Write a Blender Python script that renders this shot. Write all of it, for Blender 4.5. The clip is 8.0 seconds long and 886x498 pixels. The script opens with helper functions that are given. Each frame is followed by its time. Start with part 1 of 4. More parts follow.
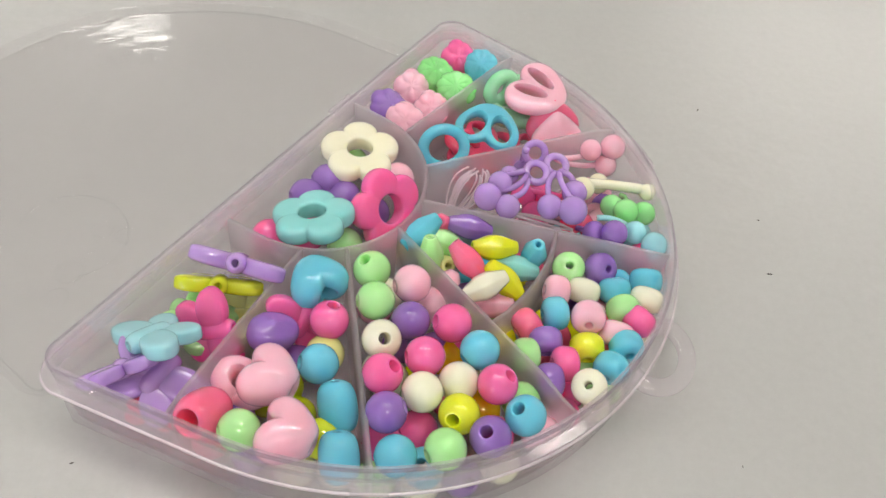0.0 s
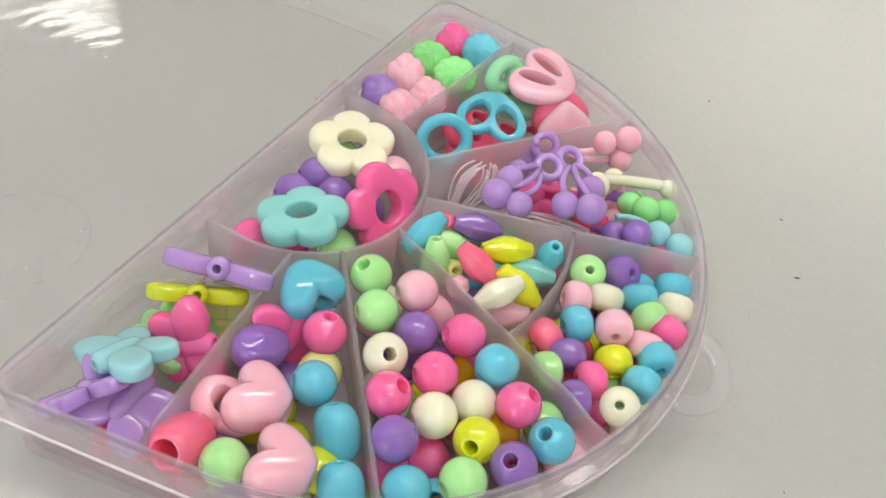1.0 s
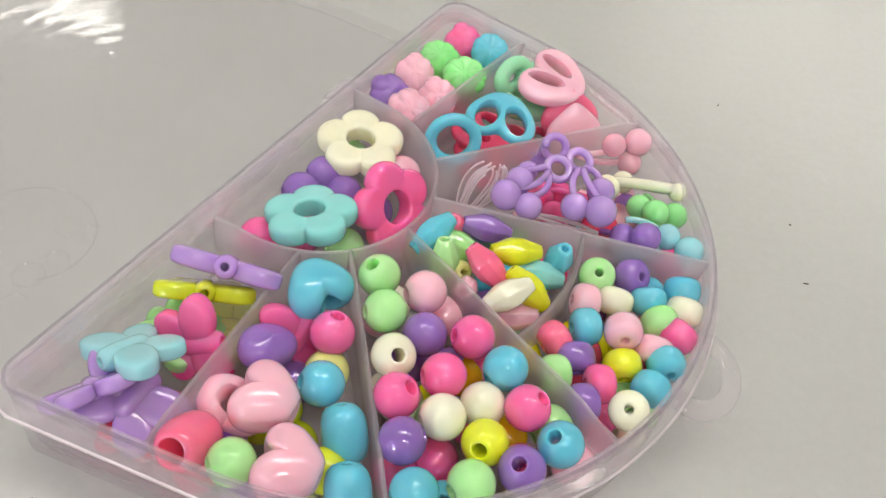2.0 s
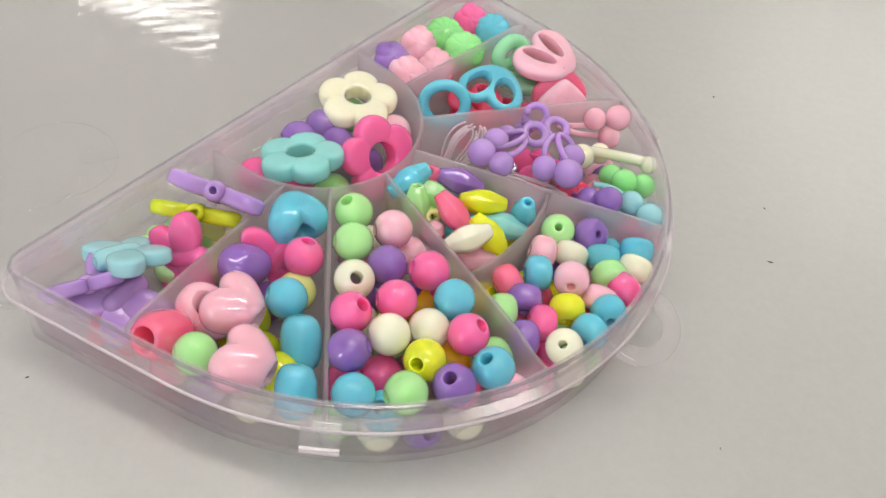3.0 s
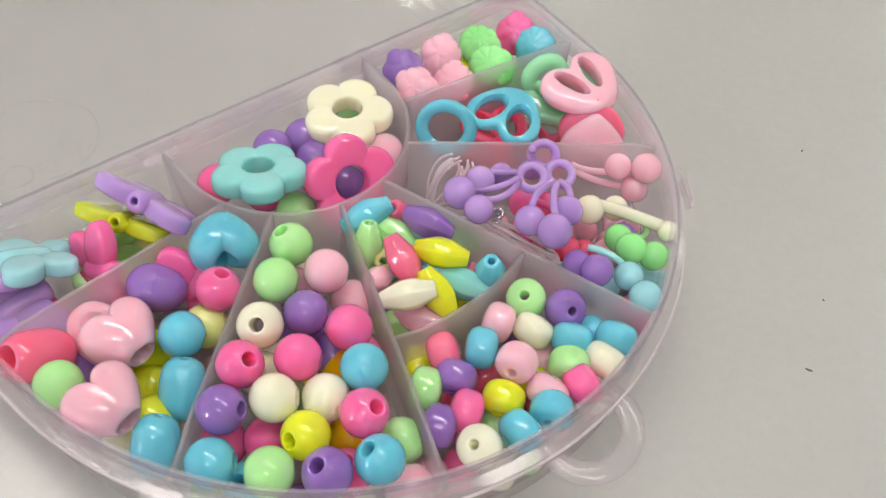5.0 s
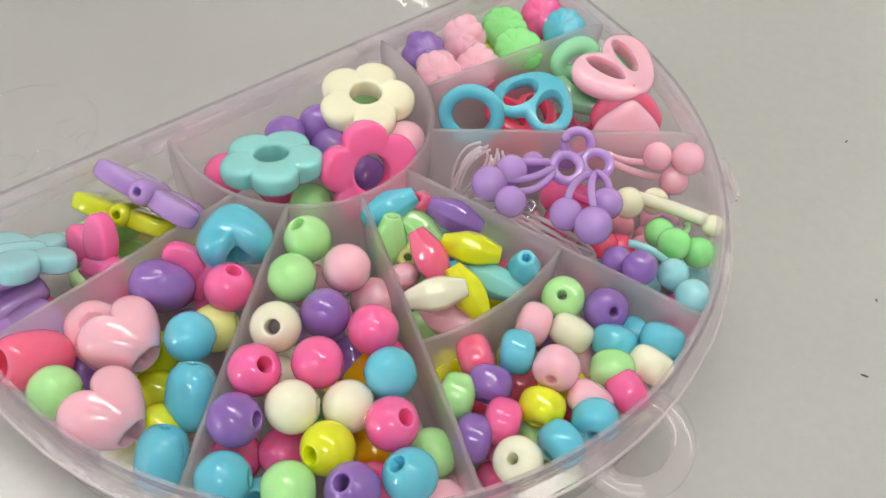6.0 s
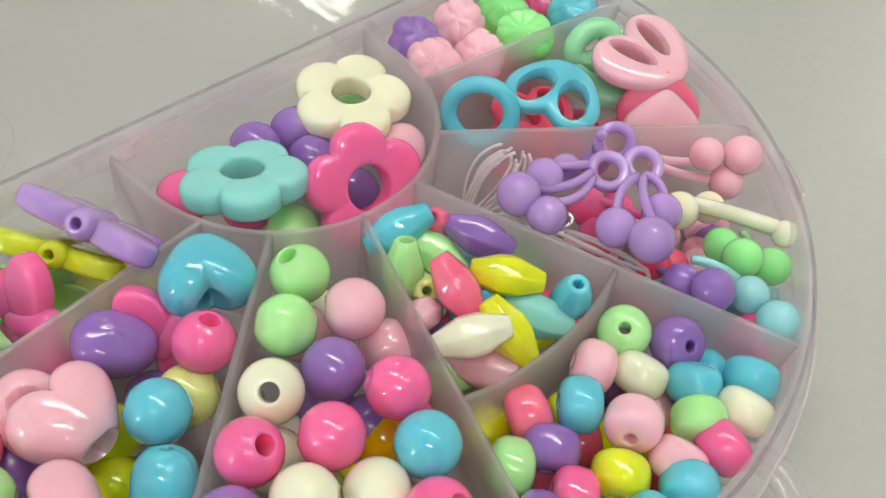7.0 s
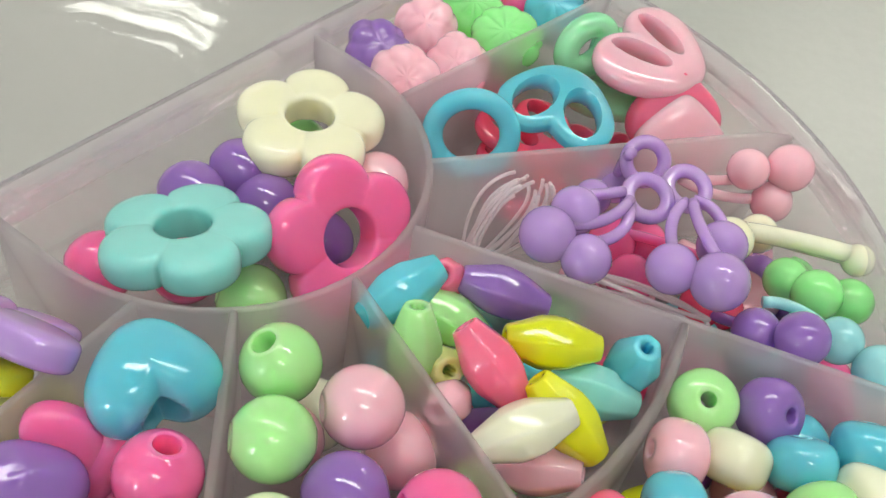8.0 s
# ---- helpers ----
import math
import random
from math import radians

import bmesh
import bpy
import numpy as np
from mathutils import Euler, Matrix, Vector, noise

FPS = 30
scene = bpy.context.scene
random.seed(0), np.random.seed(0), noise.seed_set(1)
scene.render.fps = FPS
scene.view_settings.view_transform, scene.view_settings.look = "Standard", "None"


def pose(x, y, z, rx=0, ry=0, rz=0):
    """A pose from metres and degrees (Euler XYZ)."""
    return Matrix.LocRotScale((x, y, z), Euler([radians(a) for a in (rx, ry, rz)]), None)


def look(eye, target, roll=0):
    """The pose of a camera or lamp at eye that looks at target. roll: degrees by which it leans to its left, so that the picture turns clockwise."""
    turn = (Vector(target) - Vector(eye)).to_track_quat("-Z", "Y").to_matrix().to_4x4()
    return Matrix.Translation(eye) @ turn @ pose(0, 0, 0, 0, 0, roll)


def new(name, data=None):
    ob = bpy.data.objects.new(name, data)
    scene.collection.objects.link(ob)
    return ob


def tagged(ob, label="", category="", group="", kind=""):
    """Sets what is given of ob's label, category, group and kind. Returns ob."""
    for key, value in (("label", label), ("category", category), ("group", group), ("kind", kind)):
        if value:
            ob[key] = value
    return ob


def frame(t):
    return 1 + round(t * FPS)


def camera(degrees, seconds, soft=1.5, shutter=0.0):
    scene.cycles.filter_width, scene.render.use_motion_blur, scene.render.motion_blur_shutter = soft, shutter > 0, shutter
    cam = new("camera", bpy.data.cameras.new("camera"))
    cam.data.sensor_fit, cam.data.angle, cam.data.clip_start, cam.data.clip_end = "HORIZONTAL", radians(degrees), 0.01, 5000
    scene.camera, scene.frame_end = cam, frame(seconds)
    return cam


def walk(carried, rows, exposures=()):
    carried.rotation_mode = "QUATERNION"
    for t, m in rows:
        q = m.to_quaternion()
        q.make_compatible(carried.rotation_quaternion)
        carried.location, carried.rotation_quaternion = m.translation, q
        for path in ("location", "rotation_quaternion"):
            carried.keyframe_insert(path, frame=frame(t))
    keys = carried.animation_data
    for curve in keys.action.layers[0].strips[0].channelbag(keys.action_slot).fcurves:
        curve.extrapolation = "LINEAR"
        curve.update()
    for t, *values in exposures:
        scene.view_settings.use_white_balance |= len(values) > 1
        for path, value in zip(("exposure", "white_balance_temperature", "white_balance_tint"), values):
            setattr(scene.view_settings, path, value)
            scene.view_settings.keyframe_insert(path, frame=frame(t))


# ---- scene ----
cam = camera(48.9, 8.0)
PATH = [
    (0, (0.038, 0.065, 0.181), (0.054, 1.388, -1.32), 7.4),
    (0.5, (0.033, 0.072, 0.173), (0.089, 1.398, -1.323), 8.8),
    (1, (0.028, 0.08, 0.163), (0.135, 1.409, -1.328), 10.2),
    (1.2, (0.026, 0.084, 0.159), (0.162, 1.421, -1.322), 11.1),
    (2.3, (0.026, 0.075, 0.163), (0.113, 1.407, -1.327), 11.2),
    (2.5, (0.029, 0.069, 0.164), (0.092, 1.412, -1.317), 11.3),
    (3, (0.051, 0.059, 0.167), (-0.008, 1.408, -1.309), 9.9),
    (3.5, (0.074, 0.062, 0.165), (-0.133, 1.4, -1.306), 7.6),
    (4, (0.087, 0.075, 0.164), (-0.239, 1.377, -1.319), 5.6),
    (4.5, (0.088, 0.086, 0.157), (-0.315, 1.331, -1.356), 4.7),
    (4.7, (0.093, 0.094, 0.159), (-0.352, 1.308, -1.366), 3.7),
    (5.8, (0.084, 0.112, 0.151), (-0.352, 1.276, -1.415), 5.0),
    (6, (0.083, 0.109, 0.147), (-0.353, 1.302, -1.398), 4.8),
    (6.5, (0.073, 0.114, 0.136), (-0.304, 1.342, -1.397), 6.3),
    (7, (0.061, 0.125, 0.121), (-0.228, 1.403, -1.391), 7.7),
    (7.5, (0.051, 0.136, 0.112), (-0.126, 1.462, -1.375), 9.7),
    (8, (0.041, 0.145, 0.098), (-0.022, 1.518, -1.355), 11.3),
]
walk(cam, [(t, look(eye, target, roll)) for t, eye, target, roll in PATH], [(0, -1.0, 6500, 12), (1, -0.95, 6500, 9), (2.5, -0.95, 6500, 11), (4.5, -0.95, 6500, 12), (6, -0.99, 6500, 9), (7, -0.99, 6500, 3), (8, -1.0, 6500, 2)])

# ceiling lights: x, y, turn, half length, half width of a tube, half gap between its two tubes
# the last one is unseen, added to brighten the far table
LIGHTS = ((-1.75, 2.92, -13, 0.8, 0.055, 0.0), (0.45, -1.0, -5, 0.45, 0.08, 0.095), (0.1, 0.45, -5, 1.2, 0.06, 0.07), (1.6, 2.95, -13, 0.8, 0.045, 0.06))

# ---- light and room tone ----
LAMP = 21.0
world = bpy.data.worlds.new("room_tone")
world.use_nodes = True
world.node_tree.nodes["Background"].inputs[0].default_value = (0.8, 0.85, 0.9, 1)
world.node_tree.nodes["Background"].inputs[1].default_value = 0.3
scene.world = world
scene.cycles.transparent_max_bounces = 24
scene.cycles.diffuse_bounces = 8

# ---- tray frame: n across the tray from its straight back, u along the back, millimetres ----
NX, NY = 0.89430, -0.44750
BOX = Matrix(((NX, -NY, 0, 0.001), (NY, NX, 0, 0.228), (0, 0, 1, 0), (0, 0, 0, 1)))
MM = 0.001


def at(n, u, z, tilt=0, az=0, spin=0):
    """A pose in the tray's frame: the thing's own z leans by tilt towards az."""
    return (BOX @ Matrix.Translation((n * MM, u * MM, z * MM)) @ Matrix.Rotation(radians(az), 4, "Z")
            @ Matrix.Rotation(radians(tilt), 4, "Y") @ Matrix.Rotation(radians(spin), 4, "Z"))


# ---- materials ----
def lin(c):
    c /= 255.0
    return c / 12.92 if c <= 0.04045 else ((c + 0.055) / 1.055) ** 2.4


def nodes_of(name):
    m = bpy.data.materials.new(name)
    m.use_nodes = True
    nt = m.node_tree
    return m, nt, nt.nodes["Principled BSDF"]


def noise_node(nt, scale, detail=4.0, rough=0.55, coord="Object"):
    tc = nt.nodes.new("ShaderNodeTexCoord")
    tx = nt.nodes.new("ShaderNodeTexNoise")
    tx.inputs["Scale"].default_value = scale
    tx.inputs["Detail"].default_value = detail
    tx.inputs["Roughness"].default_value = rough
    nt.links.new(tc.outputs[coord], tx.inputs["Vector"])
    return tx


def ramp(nt, src, lo, hi, a, b):
    r = nt.nodes.new("ShaderNodeValToRGB")
    r.color_ramp.elements[0].position, r.color_ramp.elements[1].position = lo, hi
    r.color_ramp.elements[0].color, r.color_ramp.elements[1].color = a, b
    nt.links.new(src, r.inputs["Fac"])
    return r


def bump(nt, bsdf, height, strength, dist):
    b = nt.nodes.new("ShaderNodeBump")
    b.inputs["Strength"].default_value, b.inputs["Distance"].default_value = strength, dist
    nt.links.new(height, b.inputs["Height"])
    nt.links.new(b.outputs["Normal"], bsdf.inputs["Normal"])
    return b


COLOURS = {
    "hot_pink": (255, 110, 170), "light_pink": (248, 190, 206), "coral": (255, 114, 150), "purple": (148, 110, 186),
    "blue": (106, 198, 220), "green": (178, 234, 160), "cream": (238, 238, 212), "yellow": (226, 232, 36),
    "teal": (148, 216, 214), "orange": (236, 184, 14), "pale_yellow": (226, 232, 150), "lime": (208, 220, 40),
    "mint": (160, 224, 180), "lilac": (182, 148, 212), "ivory": (246, 243, 214), "pale_blue": (160, 216, 224),
    "bright_green": (156, 238, 152), "red": (255, 88, 126),
}
WORDS = {k: k.replace("_", " ") for k in COLOURS}
PLASTIC = {}


def plastic(colour):
    if colour in PLASTIC:
        return PLASTIC[colour]
    m, nt, p = nodes_of("plastic_" + colour)
    r, g, b = (lin(c) for c in COLOURS[colour])
    tx = noise_node(nt, 260.0, 3.0)
    dark = (r * 0.97, g * 0.97, b * 0.97, 1)
    cr = ramp(nt, tx.outputs["Fac"], 0.35, 0.65, dark, (r, g, b, 1))
    info = nt.nodes.new("ShaderNodeObjectInfo")
    hsv = nt.nodes.new("ShaderNodeHueSaturation")
    vary = nt.nodes.new("ShaderNodeMapRange")
    vary.inputs["To Min"].default_value, vary.inputs["To Max"].default_value = 0.96, 1.03
    nt.links.new(info.outputs["Random"], vary.inputs["Value"])
    nt.links.new(vary.outputs["Result"], hsv.inputs["Value"])
    nt.links.new(cr.outputs["Color"], hsv.inputs["Color"])
    nt.links.new(hsv.outputs["Color"], p.inputs["Base Color"])
    p.inputs["Roughness"].default_value = 0.075
    p.inputs["Coat Weight"].default_value = 0.6
    p.inputs["Coat Roughness"].default_value = 0.02
    p.inputs["IOR"].default_value = 1.47
    p.inputs["Subsurface Weight"].default_value = 0.75
    p.inputs["Subsurface Radius"].default_value = (0.3 + 0.9 * r, 0.3 + 0.9 * g, 0.3 + 0.9 * b)
    p.inputs["Subsurface Scale"].default_value = 0.003
    fine = noise_node(nt, 900.0, 2.0)
    bump(nt, p, fine.outputs["Fac"], 0.02, 0.0003)
    PLASTIC[colour] = m
    return m


def clear_plastic(name, haze, tint, rough, gloss=0.5, relief=None, frost=0.0):
    """Clear moulded plastic: light passes, a milky share scatters, a frosted share blurs, the skin shines."""
    m = bpy.data.materials.new(name)
    m.use_nodes = True
    nt = m.node_tree
    nt.nodes.remove(nt.nodes["Principled BSDF"])
    out = nt.nodes["Material Output"]
    clear = nt.nodes.new("ShaderNodeBsdfTransparent")
    clear.inputs[0].default_value = (*tint, 1)
    dif = nt.nodes.new("ShaderNodeBsdfDiffuse")
    tra = nt.nodes.new("ShaderNodeBsdfTranslucent")
    # pinkish: light bounced off the beads is put into this colour
    for d in (dif, tra):
        d.inputs[0].default_value = (1.0, 0.93, 0.96, 1)
    milk = nt.nodes.new("ShaderNodeMixShader")
    milk.inputs[0].default_value = 0.55
    nt.links.new(dif.outputs[0], milk.inputs[1])
    nt.links.new(tra.outputs[0], milk.inputs[2])
    tx = noise_node(nt, 45.0, 4.0)
    hz = nt.nodes.new("ShaderNodeMapRange")
    hz.inputs["To Min"].default_value, hz.inputs["To Max"].default_value = haze * 0.9, haze * 1.1
    nt.links.new(tx.outputs["Fac"], hz.inputs["Value"])
    body = nt.nodes.new("ShaderNodeMixShader")
    nt.links.new(hz.outputs["Result"], body.inputs[0])
    passing = clear.outputs[0]
    if frost:
        blur = nt.nodes.new("ShaderNodeBsdfRefraction")
        blur.inputs["Color"].default_value = (*tint, 1)
        blur.inputs["Roughness"].default_value, blur.inputs["IOR"].default_value = 0.3, 1.12
        soft = nt.nodes.new("ShaderNodeMixShader")
        soft.inputs[0].default_value = frost
        nt.links.new(passing, soft.inputs[1])
        nt.links.new(blur.outputs[0], soft.inputs[2])
        passing = soft.outputs[0]
    nt.links.new(passing, body.inputs[1])
    nt.links.new(milk.outputs[0], body.inputs[2])
    shine = nt.nodes.new("ShaderNodeBsdfGlossy")
    shine.name = "shine"
    shine.inputs["Roughness"].default_value = rough
    lw = nt.nodes.new("ShaderNodeLayerWeight")
    lw.inputs["Blend"].default_value = 0.5
    pw = nt.nodes.new("ShaderNodeMath")
    pw.operation, pw.inputs[1].default_value = "POWER", 4.0
    nt.links.new(lw.outputs["Facing"], pw.inputs[0])
    fr = nt.nodes.new("ShaderNodeMath")
    fr.operation, fr.inputs[1].default_value, fr.inputs[2].default_value = "MULTIPLY_ADD", 0.6 * gloss, 0.07 * gloss
    nt.links.new(pw.outputs[0], fr.inputs[0])
    top = nt.nodes.new("ShaderNodeMixShader")
    nt.links.new(fr.outputs[0], top.inputs[0])
    nt.links.new(body.outputs[0], top.inputs[1])
    nt.links.new(shine.outputs[0], top.inputs[2])
    nt.links.new(top.outputs[0], out.inputs["Surface"])
    if relief:
        b = nt.nodes.new("ShaderNodeBump")
        b.name = "relief"
        b.inputs["Strength"].default_value, b.inputs["Distance"].default_value = relief
        rt = noise_node(nt, 60.0, 3.0)
        nt.links.new(rt.outputs["Fac"], b.inputs["Height"])
        nt.links.new(b.outputs["Normal"], shine.inputs["Normal"])
    return m


TRAY = clear_plastic("tray_plastic", 0.24, (0.985, 0.974, 0.988), 0.12, 0.6)
DIVIDER = clear_plastic("divider_plastic", 0.25, (0.995, 0.985, 0.992), 0.22, 0.5, None, 0.2)
CLEAR = clear_plastic("clear_wall_plastic", 0.17, (0.99, 0.982, 0.986), 0.1, 0.7)
# extra haze paints the bright glint along the clear lip and clip ridges
GLINT_EDGE = clear_plastic("edge_glint_plastic", 0.62, (0.985, 0.98, 0.988), 0.12)
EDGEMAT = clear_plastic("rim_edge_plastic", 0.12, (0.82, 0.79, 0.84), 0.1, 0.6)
FLOOR = clear_plastic("tray_floor_plastic", 0.22, (0.985, 0.98, 0.985), 0.25)
LIDEDGE = clear_plastic("lid_edge_plastic", 0.03, (0.995, 0.994, 0.995), 0.08, 0.3)
LID = clear_plastic("lid_plastic", 0.07, (0.998, 0.998, 0.998), 0.02, 0.75, (0.05, 0.0006))


def ringed(m):
    """Turning marks round the lid's middle, as relief on its shine."""
    nt = m.node_tree
    shine = nt.nodes["shine"]
    noisy = nt.nodes["relief"]
    tc = nt.nodes.new("ShaderNodeTexCoord")
    mp = nt.nodes.new("ShaderNodeMapping")
    mp.inputs["Location"].default_value = (0.027, -0.0016, 0)
    nt.links.new(tc.outputs["Object"], mp.inputs["Vector"])
    wv = nt.nodes.new("ShaderNodeTexWave")
    wv.wave_type, wv.rings_direction = "RINGS", "Z"
    wv.inputs["Scale"].default_value = 70.0
    wv.inputs["Distortion"].default_value = 5.0
    wv.inputs["Detail"].default_value = 3.0
    wv.inputs["Detail Scale"].default_value = 1.6
    nt.links.new(mp.outputs["Vector"], wv.inputs["Vector"])
    b = nt.nodes.new("ShaderNodeBump")
    b.inputs["Strength"].default_value, b.inputs["Distance"].default_value = 0.028, 0.0006
    nt.links.new(wv.outputs["Fac"], b.inputs["Height"])
    nt.links.new(noisy.outputs["Normal"], b.inputs["Normal"])
    nt.links.new(b.outputs["Normal"], shine.inputs["Normal"])


ringed(LID)
THREAD = clear_plastic("nylon_thread", 0.65, (0.97, 0.97, 0.97), 0.1)


def table_material():
    m, nt, p = nodes_of("white_table_film")
    big = noise_node(nt, 9.0, 5.0)
    c1 = ramp(nt, big.outputs["Fac"], 0.3, 0.7, (0.47, 0.47, 0.455, 1), (0.51, 0.51, 0.494, 1))
    fine = noise_node(nt, 420.0, 6.0, 0.7)
    c2 = ramp(nt, fine.outputs["Fac"], 0.35, 0.65, (0.95, 0.95, 0.95, 1), (1, 1, 1, 1))
    mix = nt.nodes.new("ShaderNodeMix")
    mix.data_type, mix.blend_type = "RGBA", "MULTIPLY"
    mix.inputs["Factor"].default_value = 1.0
    nt.links.new(c1.outputs["Color"], mix.inputs["A"])
    nt.links.new(c2.outputs["Color"], mix.inputs["B"])
    nt.links.new(mix.outputs["Result"], p.inputs["Base Color"])
    p.inputs["Roughness"].default_value = 0.28
    p.inputs["IOR"].default_value = 1.85
    wav = noise_node(nt, 35.0, 4.0)
    bump(nt, p, wav.outputs["Fac"], 0.25, 0.002)
    return m


def plain(name, rgb, rough=0.6, metal=0.0, scale=6.0):
    m, nt, p = nodes_of(name)
    tx = noise_node(nt, scale, 5.0)
    cr = ramp(nt, tx.outputs["Fac"], 0.3, 0.7, (*(c * 0.93 for c in rgb), 1), (*rgb, 1))
    nt.links.new(cr.outputs["Color"], p.inputs["Base Color"])
    p.inputs["Roughness"].default_value, p.inputs["Metallic"].default_value = rough, metal
    return m


TABLE = table_material()
WALL = plain("wall_paint", (0.89, 0.88, 0.865), 0.8)
DARKWALL = plain("pale_wall_paint", (0.85, 0.84, 0.825), 0.8)
CEILING = plain("ceiling_paint", (0.9, 0.9, 0.89), 0.85)
GROUND = plain("floor_vinyl", (0.62, 0.61, 0.59), 0.5)
STEEL = plain("steel", (0.75, 0.75, 0.77), 0.25, 1.0, 300.0)
SPECK = plain("dust", (0.12, 0.11, 0.10), 0.9, 0.0, 900.0)
GLOW = bpy.data.materials.new("lamp_diffuser")
GLOW.use_nodes = True
GLOW.node_tree.nodes["Principled BSDF"].inputs["Emission Color"].default_value = (1.0, 0.955, 0.885, 1)
GLOW.node_tree.nodes["Principled BSDF"].inputs["Emission Strength"].default_value = LAMP


# ---- mesh builders ----
def mesh_of(name, verts, faces, material, smooth=True):
    me = bpy.data.meshes.new(name)
    me.from_pydata([tuple(v) for v in verts], [], faces)
    me.materials.append(material)
    if smooth:
        me.polygons.foreach_set("use_smooth", [True] * len(me.polygons))
    bm = bmesh.new()
    bm.from_mesh(me)
    bmesh.ops.recalc_face_normals(bm, faces=bm.faces)
    bm.to_mesh(me)
    bm.free()
    me.update()
    return me


def piece(name, me, parent=None, label="", m=None):
    ob = new(name, me)
    if parent:
        ob.parent = parent
    if m is not None:
        ob.matrix_basis = m
    return tagged(ob, label)


def loft(rings, closed=True, caps=False):
    """Verts and faces through rings of equal length; closed: the last ring joins the first."""
    k = len(rings[0])
    verts = [v for ring in rings for v in ring]
    faces = []
    for i in range(len(rings) if closed else len(rings) - 1):
        a, b = i * k, ((i + 1) % len(rings)) * k
        faces += [(a + j, a + (j + 1) % k, b + (j + 1) % k, b + j) for j in range(k)]
    if caps and not closed:
        faces.append(tuple(range(k))[::-1])
        faces.append(tuple((len(rings) - 1) * k + j for j in range(k)))
    return verts, faces


def lathe(profile, segs):
    """A closed profile of (r, z) in mm, turned round z."""
    rings = []
    for s in range(segs):
        a = 2 * math.pi * s / segs
        rings.append([(r * math.cos(a) * MM, r * math.sin(a) * MM, z * MM) for r, z in profile])
    return loft(rings)


def bead_profile(r, h, hole, power=2.0, steps=14):
    """A drilled bead: half height h, widest r; power 2 is a ball, more is squarer."""
    pts = []
    for i in range(steps + 1):
        f = -1 + 2 * i / steps
        z = math.sin(f * math.pi / 2)
        rr = r * (1 - abs(z) ** power) ** (1 / power)
        if rr > hole * 1.12:
            pts.append((rr, h * z))
    zt = pts[-1][1]
    top = h * (1 - (hole / r) ** power) ** (1 / power)
    pts.append((hole * 1.10, max(zt, top)))
    pts.append((hole, top - 0.25))
    pts.append((hole, -top + 0.25))
    pts.insert(0, (hole * 1.10, -max(zt, top)))
    return pts


def tube(points, radius, segs=8, closed=False, taper=None):
    """A round bar along points (mm)."""
    pts = [Vector(p) for p in points]
    k = len(pts)
    rings, side = [], None
    for i, p in enumerate(pts):
        a = pts[(i - 1) % k] if closed or i else pts[0]
        b = pts[(i + 1) % k] if closed or i < k - 1 else pts[-1]
        d = (b - a).normalized()
        if side is None:
            side = d.orthogonal().normalized()
        side = (side - d * side.dot(d)).normalized()
        other = d.cross(side)
        r = radius if taper is None else radius * taper[i]
        rings.append([(p + r * (math.cos(t) * side + math.sin(t) * other)) * MM
                      for t in (2 * math.pi * s / segs for s in range(segs))])
    return loft(rings, closed, not closed)


def lump(rx, ry, rz, segs=28, rows=16, power=2.0, ridge=None):
    """A closed rounded lump (mm); power above 2 flattens its faces; ridge(theta, phi) scales it."""
    rings = []
    for i in range(1, rows):
        ph = math.pi * i / rows
        ring = []
        for s in range(segs):
            th = 2 * math.pi * s / segs
            x, y, z = math.sin(ph) * math.cos(th), math.sin(ph) * math.sin(th), math.cos(ph)
            z = math.copysign(abs(z) ** (2 / power), z)
            k = ridge(th, ph) if ridge else 1.0
            ring.append((rx * x * k * MM, ry * y * k * MM, rz * z * k * MM))
        rings.append(ring)
    verts, faces = loft(rings, False)
    verts += [(0, 0, rz * MM), (0, 0, -rz * MM)]
    t, b = len(verts) - 2, len(verts) - 1
    last = (rows - 2) * segs
    faces += [(t, (s + 1) % segs, s) for s in range(segs)] + [(b, last + s, last + (s + 1) % segs) for s in range(segs)]
    return verts, faces


def pillow(outline, h, rows=9, power=2.6, segs=48, centre=(0, 0)):
    """A puffy solid over an outline(theta) in mm, half height h."""
    top, bottom = [], []
    for i in range(rows):
        a = math.pi / 2 * i / rows
        s, z = math.cos(a) ** (2 / power), math.sin(a) ** (2 / power)
        ring, low = [], []
        for k in range(segs):
            x, y = outline(2 * math.pi * k / segs)
            x, y = centre[0] + (x - centre[0]) * s, centre[1] + (y - centre[1]) * s
            ring.append((x * MM, y * MM, z * h * MM))
            low.append((x * MM, y * MM, -z * h * MM))
        top.append(ring)
        bottom.append(low)
    rings = bottom[:0:-1] + top
    verts, faces = loft(rings, False)
    verts += [(centre[0] * MM, centre[1] * MM, -h * MM), (centre[0] * MM, centre[1] * MM, h * MM)]
    b, t = len(verts) - 2, len(verts) - 1
    last = (len(rings) - 1) * segs
    faces += [(b, k, (k + 1) % segs) for k in range(segs)] + [(t, last + (k + 1) % segs, last + k) for k in range(segs)]
    return verts, faces


def doughnut(outer, inner, h, segs=80, loop=16, power=2.6, bore=None):
    """A rounded ring between two outlines(theta) in mm, half height h."""
    rings = []
    for k in range(segs):
        th = 2 * math.pi * k / segs
        (xo, yo), (xi, yi) = outer(th), inner(th)
        hh = h(th) if callable(h) else h
        ring = []
        for j in range(loop):
            a = 2 * math.pi * j / loop
            c, s = math.cos(a), math.sin(a)
            p = bore if bore and c < 0 else power
            c, s = math.copysign(abs(c) ** (2 / p), c), math.copysign(abs(s) ** (2 / p), s)
            f = 0.5 + 0.5 * c
            ring.append(((xi + (xo - xi) * f) * MM, (yi + (yo - yi) * f) * MM, hh * s * MM))
        rings.append(ring)
    return loft(rings)


